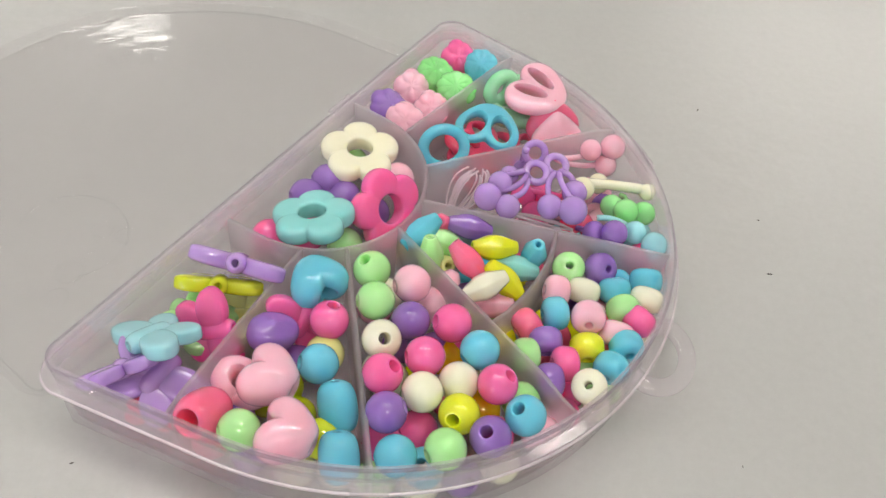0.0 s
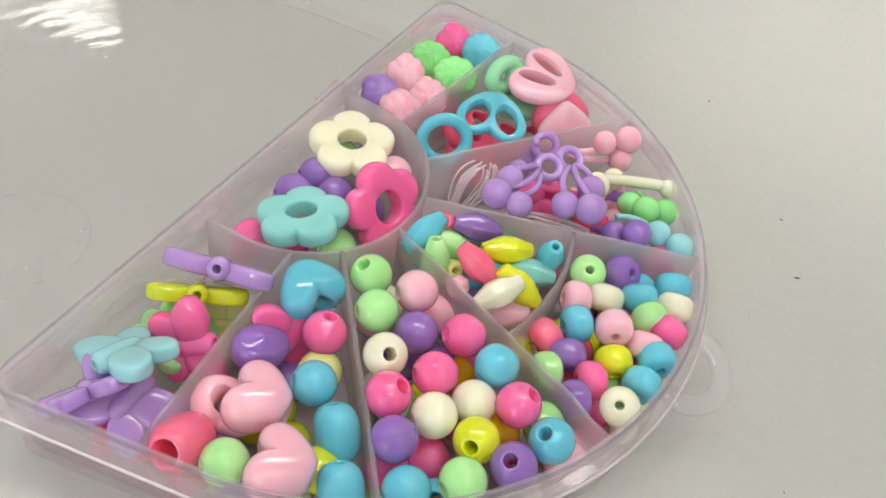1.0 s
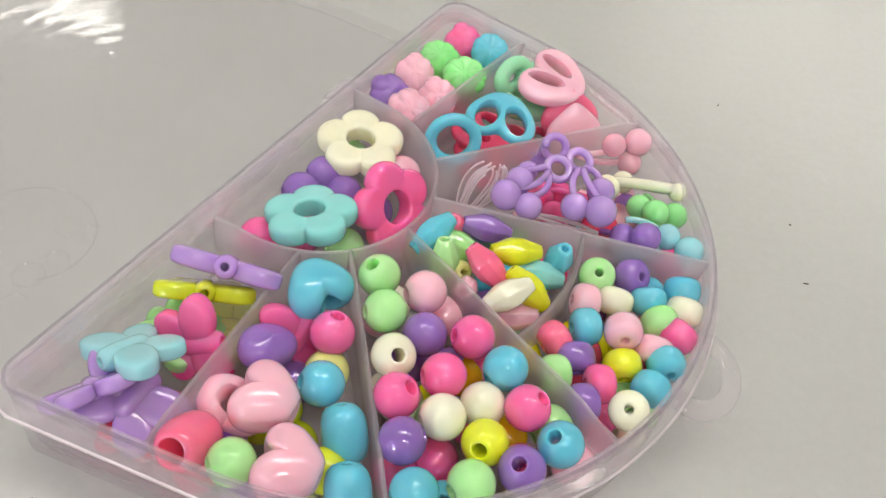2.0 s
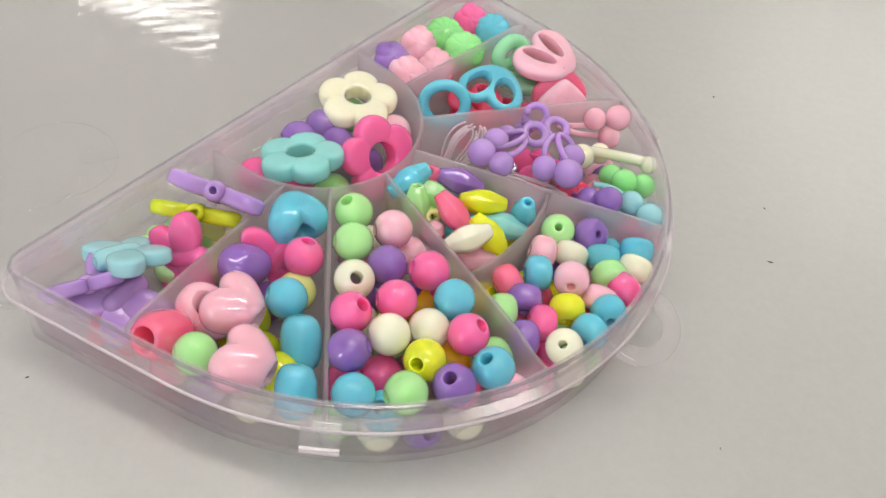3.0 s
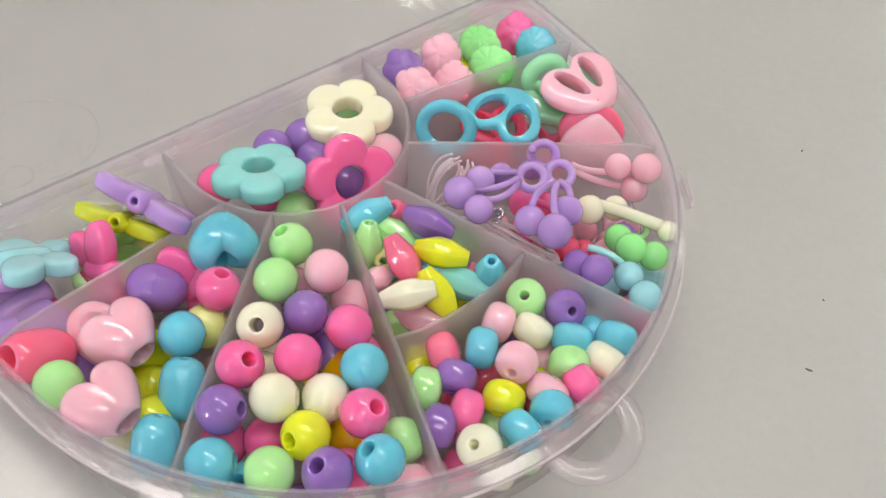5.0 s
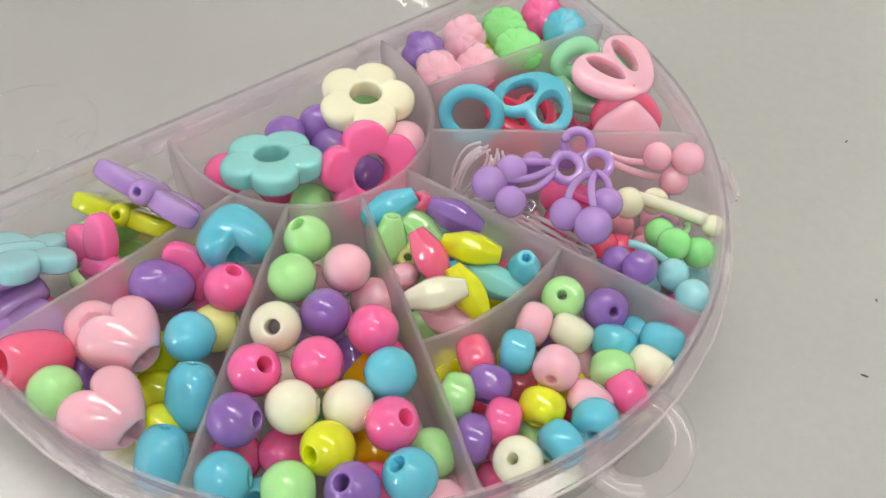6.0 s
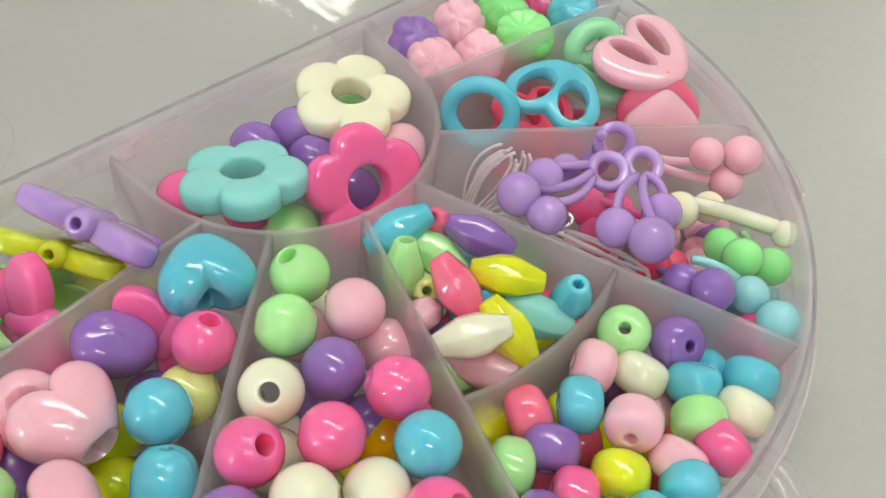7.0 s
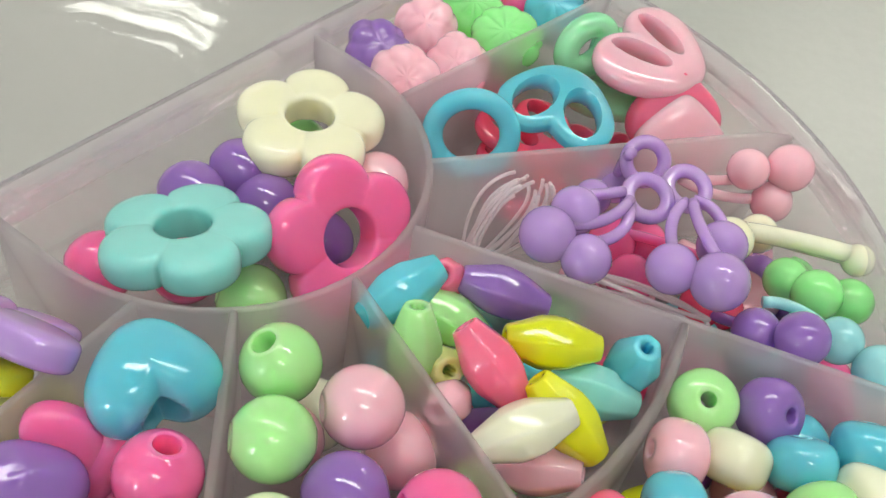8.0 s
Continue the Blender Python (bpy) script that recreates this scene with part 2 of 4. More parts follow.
def heart(th, w, soft=0.0, tip=None):
    """A heart's outline, width about w, point towards -y; soft rounds it off, tip its point alone."""
    if tip is not None:
        soft += (tip - soft) * (0.5 - 0.5 * math.cos(th)) ** 2
    x = 16 * math.sin(th) ** 3
    y = 13 * math.cos(th) - 5 * math.cos(2 * th) - 2 * math.cos(3 * th) - math.cos(4 * th)
    x, y = w * x / 32, w * (y + 2) / 32
    return x * (1 - soft) + soft * 0.50 * w * math.sin(th), y * (1 - soft) + soft * 0.44 * w * math.cos(th)


MESHES = {}
PLACED = []


def shared(key, build):
    if key not in MESHES:
        MESHES[key] = build()
    return MESHES[key]


def thing(name, me, m, label, category, group=""):
    ob = new(name, me)
    ob.matrix_basis = m
    PLACED.append((BOX.inverted() @ m.translation) / MM)
    return tagged(ob, label, category, group)


def cut(me, name, tool_verts, tool_faces, m):
    """me with a drilled opening: the tool at the pose m is taken away."""
    body = new("drill_body", me)
    tool = new("drill_tool", mesh_of("drill", tool_verts, tool_faces, me.materials[0]))
    tool.matrix_basis = m
    mod = body.modifiers.new("drill", "BOOLEAN")
    mod.object, mod.operation, mod.solver = tool, "DIFFERENCE", "EXACT"
    bpy.context.view_layer.update()
    done = bpy.data.meshes.new_from_object(body.evaluated_get(bpy.context.evaluated_depsgraph_get()))
    done.name = name
    for o in (body, tool):
        bpy.data.objects.remove(o, do_unlink=True)
    return done


# ---- room ----
def slab(name, x0, y0, z0, x1, y1, z1, material, kind="structure", label="", category=""):
    v = [(x, y, z) for z in (z0, z1) for x, y in ((x0, y0), (x1, y0), (x1, y1), (x0, y1))]
    f = [(3, 2, 1, 0), (4, 5, 6, 7), (0, 1, 5, 4), (1, 2, 6, 5), (2, 3, 7, 6), (3, 0, 4, 7)]
    return tagged(new(name, mesh_of(name, v, f, material, False)), label, category, "", kind)


slab("floor", -4, -4, -0.85, 4, 4, -0.75, GROUND)
slab("ceiling", -4, -4, 1.95, 4, 4, 2.05, CEILING)
slab("wall_north", -4, 4, -0.75, 4, 4.12, 1.95, WALL)
wall = tagged(new("wall_south"), "", "", "", "structure")
for x0, x1, z0, z1 in ((-4.0, -3.2, -0.75, 1.95), (-2.2, 4.0, -0.75, 1.95), (-3.2, -2.2, -0.75, 0.45), (-3.2, -2.2, 1.8, 1.95)):
    v = [(x, y, z) for z in (z0, z1) for x, y in ((x0, -4.12), (x1, -4.12), (x1, -4), (x0, -4))]
    piece("wall_section", mesh_of("wall_section", v, [(3, 2, 1, 0), (4, 5, 6, 7), (0, 1, 5, 4), (1, 2, 6, 5), (2, 3, 7, 6), (3, 0, 4, 7)], DARKWALL, False), wall)
pane_light = bpy.data.lights.new("window_daylight", "AREA")
pane_light.shape, pane_light.size, pane_light.size_y = "RECTANGLE", 0.96, 1.3
pane_light.energy, pane_light.color = 120.0, (0.9, 0.96, 1.0)
new("window_daylight", pane_light).matrix_basis = pose(-2.7, -4.06, 1.125, -90, 0, 180)
win = tagged(new("window_1"), "tall window in the pale wall", "", "", "structure")
for cx, cz, hw, hh in ((-3.17, 1.125, 0.03, 0.67), (-2.23, 1.125, 0.03, 0.67), (-2.7, 0.48, 0.44, 0.03), (-2.7, 1.77, 0.44, 0.03)):
    v = [(cx + a * hw, y, cz + c * hh) for c in (-1, 1) for a, y in ((-1, -4.03), (1, -4.03), (1, -3.98), (-1, -3.98))]
    piece("frame_bar", mesh_of("frame_bar", v, [(3, 2, 1, 0), (4, 5, 6, 7), (0, 1, 5, 4), (1, 2, 6, 5), (2, 3, 7, 6), (3, 0, 4, 7)], CEILING, False), win)
slab("wall_west", -4.12, -4, -0.75, -4, 4, 1.95, WALL)
slab("wall_east", 4, -4, -0.75, 4.12, 4, 1.95, WALL)


def ceiling_light(x, y, turn, w, d, gap):
    e = tagged(new("ceiling_light"), "white ceiling light with glowing fluorescent tubes", "ceiling light", "lights in the ceiling")
    e.matrix_basis = pose(x, y, 1.95, 0, 0, turn)
    f = [(3, 2, 1, 0), (4, 5, 6, 7), (0, 1, 5, 4), (1, 2, 6, 5), (2, 3, 7, 6), (3, 0, 4, 7)]
    for off in ((-gap, gap) if gap else (0.0,)):
        v = [(sx * w, off + sy * d, z) for z in (-0.05, -0.012) for sx, sy in ((-1, -1), (1, -1), (1, 1), (-1, 1))]
        piece("tube", mesh_of("tube", v, f, GLOW, False), e)
    half = d + gap
    for sx, sy, bw, bd in ((0, 1, w + 0.03, 0.012), (0, -1, w + 0.03, 0.012), (1, 0, 0.012, half), (-1, 0, 0.012, half)):
        cx, cy = sx * (w + 0.014), sy * (half + 0.014)
        bar = [(cx + a * bw, cy + b * bd, z) for z in (-0.056, -0.001) for a, b in ((-1, -1), (1, -1), (1, 1), (-1, 1))]
        piece("frame_bar", mesh_of("frame_bar", bar, f, CEILING, False), e)


for row in LIGHTS:
    ceiling_light(*row)

# ---- table ----
tb = tagged(new("table"), "wide table with a white slightly glossy top", "table")
v = [(x, y, z) for z in (-0.03, 0.0) for x, y in ((-0.9, -0.6), (1.0, -0.6), (1.0, 1.1), (-0.9, 1.1))]
f = [(3, 2, 1, 0), (4, 5, 6, 7), (0, 1, 5, 4), (1, 2, 6, 5), (2, 3, 7, 6), (3, 0, 4, 7)]
piece("tabletop", mesh_of("tabletop", v, f, TABLE, False), tb)
for lx, ly in ((-0.84, -0.54), (0.94, -0.54), (0.94, 1.04), (-0.84, 1.04)):
    v = [(lx + a * 0.025, ly + b * 0.025, z) for z in (-0.75, -0.03) for a, b in ((-1, -1), (1, -1), (1, 1), (-1, 1))]
    piece("leg", mesh_of("leg", v, f, STEEL, False), tb)


# ---- tray ----
CN, CU = 22.0, 1.6


def d_outline(R, back, side, corner=4.0, steps=150):
    """The tray's plan: a round front that runs on into straight sides, and a straight back, a little askew, with rounded corners."""
    a0, a1 = radians(-80.5), radians(86)
    pts = [(CN + (R + 2.3) * math.cos(a), CU + R * math.sin(a)) for a in (a0 + (a1 - a0) * i / steps for i in range(steps + 1))]
    for sgn in (1, -1):
        cn, cu = back + corner, sgn * (side - corner)
        arc = []
        for i in range(7):
            a = math.pi / 2 * i / 6
            u = cu + sgn * corner * math.cos(a)
            arc.append((cn - corner * math.sin(a) + skew(u), u))
        pts += arc if sgn > 0 else arc[::-1]
    return pts


def skew(u):
    return 0.042 * u - 1.7


def over(n, u, mirror):
    """The point itself, or its match in the lid that lies folded back."""
    return -n - 5.2 + 2 * skew(u) if mirror else n


def band(section, R, back, side, corner=4.0, mirror=False):
    """A moulded section of (offset, z) carried round the plan."""
    rings = []
    outlines = [d_outline(R + o, back - o, side + o, max(corner + o, 0.6)) for o, z in section]
    for k in range(len(outlines[0])):
        rings.append([(over(*o[k], mirror) * MM, o[k][1] * MM, z * MM) for o, (_, z) in zip(outlines, section)])
    return loft(rings)


def plate(R, back, side, z0, z1, corner=4.0, mirror=False):
    o = d_outline(R, back, side, corner)
    k = len(o)
    v = [(over(a, b, mirror) * MM, b * MM, z * MM) for z in (z0, z1) for a, b in o]
    return v, [tuple(range(k))[::-1], tuple(range(k, 2 * k))] + [(i, (i + 1) % k, k + (i + 1) % k, k + i) for i in range(k)]


def strip(path, thick, z0, tops):
    """An upright divider along a path of (n, u), with its own height at each point."""
    rings = []
    pts = [Vector(p) for p in path]
    for i, p in enumerate(pts):
        d = (pts[min(i + 1, len(pts) - 1)] - pts[max(i - 1, 0)]).normalized()
        s = Vector((-d.y, d.x)) * thick / 2
        zt = tops[i] if isinstance(tops, (list, tuple)) else tops
        foot = 1.9 if i == len(pts) - 1 else 0.0
        rings.append([((p.x + a * s.x - (foot * d.x if z == z0 else 0)) * MM, (p.y + a * s.y - (foot * d.y if z == z0 else 0)) * MM, z * MM)
                      for a, z in ((1.25, z0), (1, zt - 0.3), (0.5, zt), (-0.5, zt), (-1, zt - 0.3), (-1.25, z0))])
    return loft(rings, False, True)


def line(a, b, k):
    return [(a[0] + (b[0] - a[0]) * i / k, a[1] + (b[1] - a[1]) * i / k) for i in range(k + 1)]


tray = tagged(new("bead_tray"), "clear plastic half-round bead tray with frosted dividers, open", "bead tray")
tray.matrix_basis = BOX
WALLSEC = [(-0.3, 0.1), (0.1, 0.5), (0.25, 8.0), (0.35, 15.3), (-0.6, 15.3), (-0.9, 8.0), (-1.3, 1.2), (-1.9, 0.9)]
piece("outer_wall", mesh_of("outer_wall", *band(WALLSEC, 68.0, 0.2, 71.0), CLEAR, False), tray, "clear outer wall")
RIMSEC = [(0.35, 15.35), (0.5, 17.0), (0.55, 20.2), (0.3, 20.6), (-0.3, 20.6), (-0.55, 20.2), (-0.6, 15.35)]
piece("rim", mesh_of("rim", *band(RIMSEC, 68.0, 0.2, 71.0), TRAY, False), tray, "milky upright rim")
RIM_EDGE = [(0.57, 20.05), (0.9, 20.1), (0.85, 20.6), (0.4, 20.9), (0.31, 20.62)]
piece("rim_edge", mesh_of("rim_edge", *band(RIM_EDGE, 68.0, 0.2, 71.0), EDGEMAT, False), tray, "darker clear bead along the rim's edge")
LIP = [(0.55, 15.0), (2.5, 14.9), (2.5, 16.3), (0.6, 16.9)]
piece("lip", mesh_of("lip", *band(LIP, 68.0, 0.2, 71.0), CLEAR, False), tray, "clear moulded lip round the rim")
# thin milky band that paints the lip's bright line
EDGE = [(2.52, 14.8), (2.85, 14.85), (2.95, 15.2), (2.85, 15.5), (2.52, 15.55)]
piece("lip_edge", mesh_of("lip_edge", *band(EDGE, 68.0, 0.2, 71.0), GLINT_EDGE, False), tray, "clear lip's edge, made milky to draw its bright line")
piece("base", mesh_of("base", *plate(66.6, 1.4, 69.4, 0.3, 1.1), FLOOR, False), tray)
TOP = 19.8
U = [(0.6, -21.6), (8.5, -21.4)] + [(8.5 + 24.2 * math.cos(a), 2.8 + 24.2 * math.sin(a)) for a in (math.pi * (i / 28 - 0.5) for i in range(1, 28))] + [(8.5, 27.0), (0.6, 27.2)]
WAYS = {
    "inner_wall": (U, TOP),
    "divider_a": (line((16.6, 26.2), (23.0, 70.2), 10), [TOP] * 10 + [18.8]),
    "divider_b": (line((26.9, 18.9), (58.6, 60.4), 10), [TOP] * 10 + [18.8]),
    "divider_c": (line((32.4, 8.8), (89.0, 27.8), 12), TOP),
    "divider_d": (line((32.4, -1.6), (89.4, -22.1), 12), [TOP] * 11 + [18.6, 18.6]),
    "divider_e": (line((26.6, -13.4), (62.6, -56.4), 12), [TOP] * 11 + [18.6, 18.6]),
    "divider_f": (line((18.8, -19.4), (22.6, -68.4), 10), [TOP] * 10 + [18.8]),
    "cross_wall": ([(62.4, 18.3), (64.0, 13.5), (65.0, 8.5), (65.3, 3.0), (65.0, -3.0), (64.2, -8.0), (62.8, -12.6)], TOP),
}


def kept_inside(way):
    """The way, drawn back along itself where it would run out through the round wall."""
    (n0, u0), (n1, u1) = way[0], way[-1]
    k = 1.0
    while math.hypot((n0 + k * (n1 - n0) - CN) * 67.5 / 69.8, u0 + k * (u1 - u0) - CU) > 67.5:
        k -= 0.002
    return [(n0 + k * (n - n0), u0 + k * (u - u0)) for n, u in way]


for nm, (way, tops) in WAYS.items():
    way = way if nm in ("inner_wall", "cross_wall") else kept_inside(way)
    piece("divider", mesh_of("divider", *strip(way, 0.95, 1.0, tops), DIVIDER), tray, "frosted upright divider")


def swept(sec, a0, a1):
    """A section of (radius, z) carried round the rim between two angles."""
    rings = []
    for i in range(9):
        a = radians(a0 + (a1 - a0) * i / 8)
        rings.append([((CN + (r + 1.4) * math.cos(a)) * MM, (CU + r * math.sin(a)) * MM, z * MM) for r, z in sec])
    return loft(rings, False, True)


def snap_clip(a0, a1):
    plate_sec = [(70.2, 17.4), (72.0, 17.3), (73.6, 15.6), (73.8, 12.2), (73.0, 12.1), (72.8, 15.2), (71.6, 16.5)]
    c = piece("clip", mesh_of("clip", *swept(plate_sec, a0, a1), CLEAR, False), tray, "clear snap clip on the rim")
    for z in (12.5, 13.7):
        ridge = [(73.85, z), (74.35, z + 0.1), (74.4, z + 0.5), (73.85, z + 0.6)]
        piece("ridge", mesh_of("ridge", *swept(ridge, a0 + 0.1, a1 - 0.1), GLINT_EDGE, False), c, "moulded ridge, made milky to draw its bright line")


snap_clip(-58.8, -53.1)
snap_clip(49.5, 55.0)


def pull_ring():
    def o(t):
        return 9.0 * math.cos(t), 10.3 * math.sin(t)

    def i(t):
        return 5.0 * math.cos(t), 6.0 * math.sin(t)
    return doughnut(o, i, 0.8, 48, 12, 4.0)


piece("pull_ring", mesh_of("pull_ring", *pull_ring(), CLEAR), tray, "clear rounded pull tab with an opening",
      Matrix.Translation((94.6 * MM, 5.0 * MM, 13.2 * MM)) @ Matrix.Rotation(radians(13), 4, "Y"))

# ---- lid, laid open behind the straight back ----
lid = tagged(new("tray_lid"), "clear thin plastic lid lying open on the table", "lid")
lid.matrix_basis = BOX
LSEC = [(0.0, 0.3), (1.0, 0.6), (1.5, 2.6), (2.0, 2.8), (2.0, 3.2), (1.1, 3.2), (0.5, 1.3), (-0.6, 1.2)]
piece("skirt", mesh_of("skirt", *band(LSEC, 68.0, 0.2, 70.8, 4.0, True), LIDEDGE, False), lid)
piece("panel", mesh_of("panel", *plate(67.6, 0.6, 70.4, 0.35, 1.25, 4.0, True), LID, False), lid)


def ridge_ring(r, a0=0.0, a1=360.0):
    k = 40
    pts = [(r * math.cos(radians(a0 + (a1 - a0) * i / k)), r * math.sin(radians(a0 + (a1 - a0) * i / k)), 0) for i in range(k + (a1 - a0 < 360))]
    return tube(pts, 0.12, 8, a1 - a0 >= 360)


for rn, ru, rr, a0, a1 in ((-38.0, -35.0, 13.2, -40, 200), (-33.4, -29.4, 2.6, 0, 360), (-28.6, -37.0, 2.2, 20, 250), (-30.0, -43.4, 3.2, 0, 360),
                           (-27.6, -27.6, 2.4, 90, 330), (-27.0, -50.0, 2.4, 0, 200), (-80.0, 32.8, 3.0, 0, 360)):
    piece("moulded_mark", mesh_of("moulded_mark", *ridge_ring(rr, a0, a1), LID), lid, "", Matrix.Translation((rn * MM, ru * MM, 1.16 * MM)))
for hu in (-21.2, 27.0):
    sec = [(-0.6, 16.6), (-0.6, 18.0), (-2.6, 18.3), (-4.6, 17.6), (-4.6, 16.9), (-2.6, 17.5)]
    rings = [[(a * MM, (hu + w) * MM, z * MM) for a, z in sec] for w in (-4.2, -4.0, 4.0, 4.2)]
    piece("hinge", mesh_of("hinge", *loft(rings, False, True), TRAY, False), tray, "small clear moulded hinge")


# ---- beads ----
def round_bead(colour, n, u, z, tilt, az, r=4.15):
    me = shared(("round", colour, r), lambda: mesh_of("round_bead", *lathe(bead_profile(r, r, 1.25), 32), plastic(colour)))
    return thing("round_bead", me, at(n, u, z, tilt, az), f"glossy {WORDS[colour]} round plastic bead with a drilled hole", "bead", "round beads")


def pony_bead(colour, n, u, z, tilt, az):
    me = shared(("pony", colour), lambda: mesh_of("barrel_bead", *lathe(bead_profile(3.75, 2.9, 0.85, 2.9), 32), plastic(colour)))
    return thing("barrel_bead", me, at(n, u, z, tilt, az), f"glossy {WORDS[colour]} short barrel plastic bead", "bead", "barrel beads")


def faceted_bead(colour, n, u, z, tilt, az, half=5.3, r=3.1):
    prof = [(1.55, -half), (r * 0.97, -half * 0.26), (r, 0.0), (r * 0.97, half * 0.26), (1.55, half), (0.8, half - 0.2), (0.8, -half + 0.2)]
    def build():
        me = mesh_of("faceted_bead", *lathe(prof, 7), plastic(colour))
        bm = bmesh.new()
        bm.from_mesh(me)
        outer = [e for e in bm.edges if max(math.hypot(q.co.x, q.co.y) for q in e.verts) > 1.2 * MM]
        bmesh.ops.bevel(bm, geom=outer, offset=0.32 * MM, segments=2, profile=0.5, affect="EDGES", clamp_overlap=True)
        bm.to_mesh(me)
        bm.free()
        me.polygons.foreach_set("use_smooth", [True] * len(me.polygons))
        return me
    me = shared(("faceted", colour, half), build)
    return thing("faceted_bead", me, at(n, u, z, tilt, az, (n * 37) % 60), f"glossy {WORDS[colour]} long faceted plastic bead", "bead", "faceted beads")


def small_bead(colour, n, u, z, tilt, az):
    return faceted_bead(colour, n, u, z, tilt, az, 3.0, 2.5)

# ---- round beads ----
round_bead("green", 33.8, -14.1, 18.1, 26, -140)
round_bead("green", 39.4, -21.0, 18.5, 82, -135)
round_bead("light_pink", 43.2, -12.7, 18.5, 84, -131)
round_bead("cream", 46.0, -28.6, 18.5, 34, -42)
round_bead("purple", 47.8, -20.3, 17.1, 83, 52)
round_bead("hot_pink", 55.8, -16.7, 18.5, 73, -139)
round_bead("hot_pink", 55.6, -27.2, 18.7, 85, -137)
round_bead("hot_pink", 51.0, -35.7, 19.0, 35, 25)
round_bead("blue", 64.1, -19.6, 18.9, 78, 67)
round_bead("cream", 59.7, -34.7, 18.7, 85, 49)
round_bead("cream", 63.9, -27.4, 16.8, 82, 62)
round_bead("hot_pink", 71.2, -24.8, 19.0, 34, 32)
round_bead("purple", 56.4, -42.6, 18.8, 68, 39)
round_bead("yellow", 68.0, -34.2, 17.5, 56, -86)
round_bead("blue", 62.6, -48.6, 17.0, 84, 53)
round_bead("green", 69.8, -42.3, 17.5, 88, -120)
round_bead("purple", 75.7, -35.4, 18.0, 24, -109)
round_bead("blue", 79.2, -27.7, 18.5, 31, -133)
round_bead("hot_pink", 61.2, -37.8, 10.0, 87, -125)
round_bead("hot_pink", 56.8, -43.9, 9.5, 82, 53)
round_bead("orange", 69.3, -26.4, 10.0, 85, 61)
round_bead("light_pink", 46.4, -9.4, 10.0, 89, -138)
round_bead("green", 75.6, -20.5, 11.0, 81, 63)
round_bead("purple", 53.7, -19.1, 9.5, 90, 62)
round_bead("orange", 56.0, -18.7, 9.0, 90, -117)
round_bead("cream", 66.8, -45.2, 5.0, 83, -128)
round_bead("purple", 72.7, -39.2, 5.0, 54, -30)
round_bead("cream", 77.9, -32.3, 5.0, 83, -125)
round_bead("light_pink", 82.4, -24.0, 9.0, 62, 147)
round_bead("hot_pink", 61.9, -26.5, 8.0, 77, 60)
round_bead("purple", 46.4, -20.8, 8.0, 82, -141)
round_bead("cream", 46.1, -28.6, 7.0, 79, 66)
round_bead("yellow", 53.9, -26.7, 6.5, 86, 54)
round_bead("light_pink", 36.0, -15.5, 8.0, 90, 52)
round_bead("hot_pink", 56.4, -15.2, 9.0, 84, -131)
round_bead("cream", 35.6, -10.9, 7.0, 87, -121)
round_bead("green", 58.9, -49.0, 5.0, 89, -118)

# ---- short barrel beads ----
pony_bead("green", 68.4, 14.1, 15.1, 27, -71)
pony_bead("light_pink", 69.2, 6.5, 15.0, 81, -147)
pony_bead("cream", 74.1, 10.6, 14.5, 53, 103)
pony_bead("purple", 74.5, 18.3, 15.0, 47, -16)
pony_bead("blue", 79.8, 14.9, 14.5, 49, 128)
pony_bead("blue", 84.6, 21.2, 15.0, 49, 121)
pony_bead("coral", 68.2, -5.4, 15.0, 73, 63)
pony_bead("blue", 72.0, -0.0, 16.1, 89, -138)
pony_bead("light_pink", 78.7, 2.1, 17.6, 78, -64)
pony_bead("green", 83.8, 10.1, 15.5, 87, 132)
pony_bead("cream", 86.9, 15.7, 15.5, 53, 103)
pony_bead("purple", 73.4, -7.0, 15.0, 75, 125)
pony_bead("light_pink", 85.3, 3.6, 15.0, 53, 103)
pony_bead("hot_pink", 88.0, 9.2, 15.5, 64, 76)
pony_bead("green", 71.6, -12.2, 14.5, 88, -140)
pony_bead("hot_pink", 79.5, -9.8, 15.0, 84, -144)
pony_bead("yellow", 81.5, -3.2, 14.8, 79, 122)
pony_bead("blue", 88.5, 1.4, 15.5, 82, -53)
pony_bead("purple", 78.7, -15.0, 14.5, 88, -140)
pony_bead("cream", 86.5, -13.1, 16.6, 31, -92)
pony_bead("blue", 88.1, -5.5, 15.5, 83, 89)
pony_bead("green", 83.0, -4.9, 9.0, 87, 67)
pony_bead("coral", 73.6, 0.3, 8.5, 83, 54)
pony_bead("hot_pink", 81.9, -9.8, 6.0, 87, 67)
pony_bead("coral", 85.1, 3.7, 8.0, 82, 65)
pony_bead("yellow", 70.3, 2.0, 8.5, 82, 56)
pony_bead("light_pink", 77.3, 11.3, 8.5, 83, 63)
pony_bead("yellow", 80.2, 5.9, 8.0, 88, -138)
pony_bead("light_pink", 84.5, 13.2, 8.0, 87, 67)
pony_bead("coral", 81.9, 12.1, 8.0, 75, -137)
pony_bead("hot_pink", 83.6, -14.2, 5.0, 90, 46)
pony_bead("cream", 87.7, -8.5, 5.0, 81, -131)
pony_bead("cream", 88.3, -2.8, 5.0, 77, 60)
pony_bead("green", 88.3, -3.2, 5.0, 83, 52)
pony_bead("blue", 79.0, 21.6, 9.0, 84, 57)
pony_bead("purple", 69.7, 11.6, 7.0, 87, 68)
pony_bead("cream", 87.3, 13.9, 6.0, 84, -123)
pony_bead("coral", 73.1, -5.8, 7.0, 88, -137)
pony_bead("blue", 84.4, 23.9, 7.0, 83, 51)
pony_bead("yellow", 64.1, -7.6, 8.0, 82, -138)

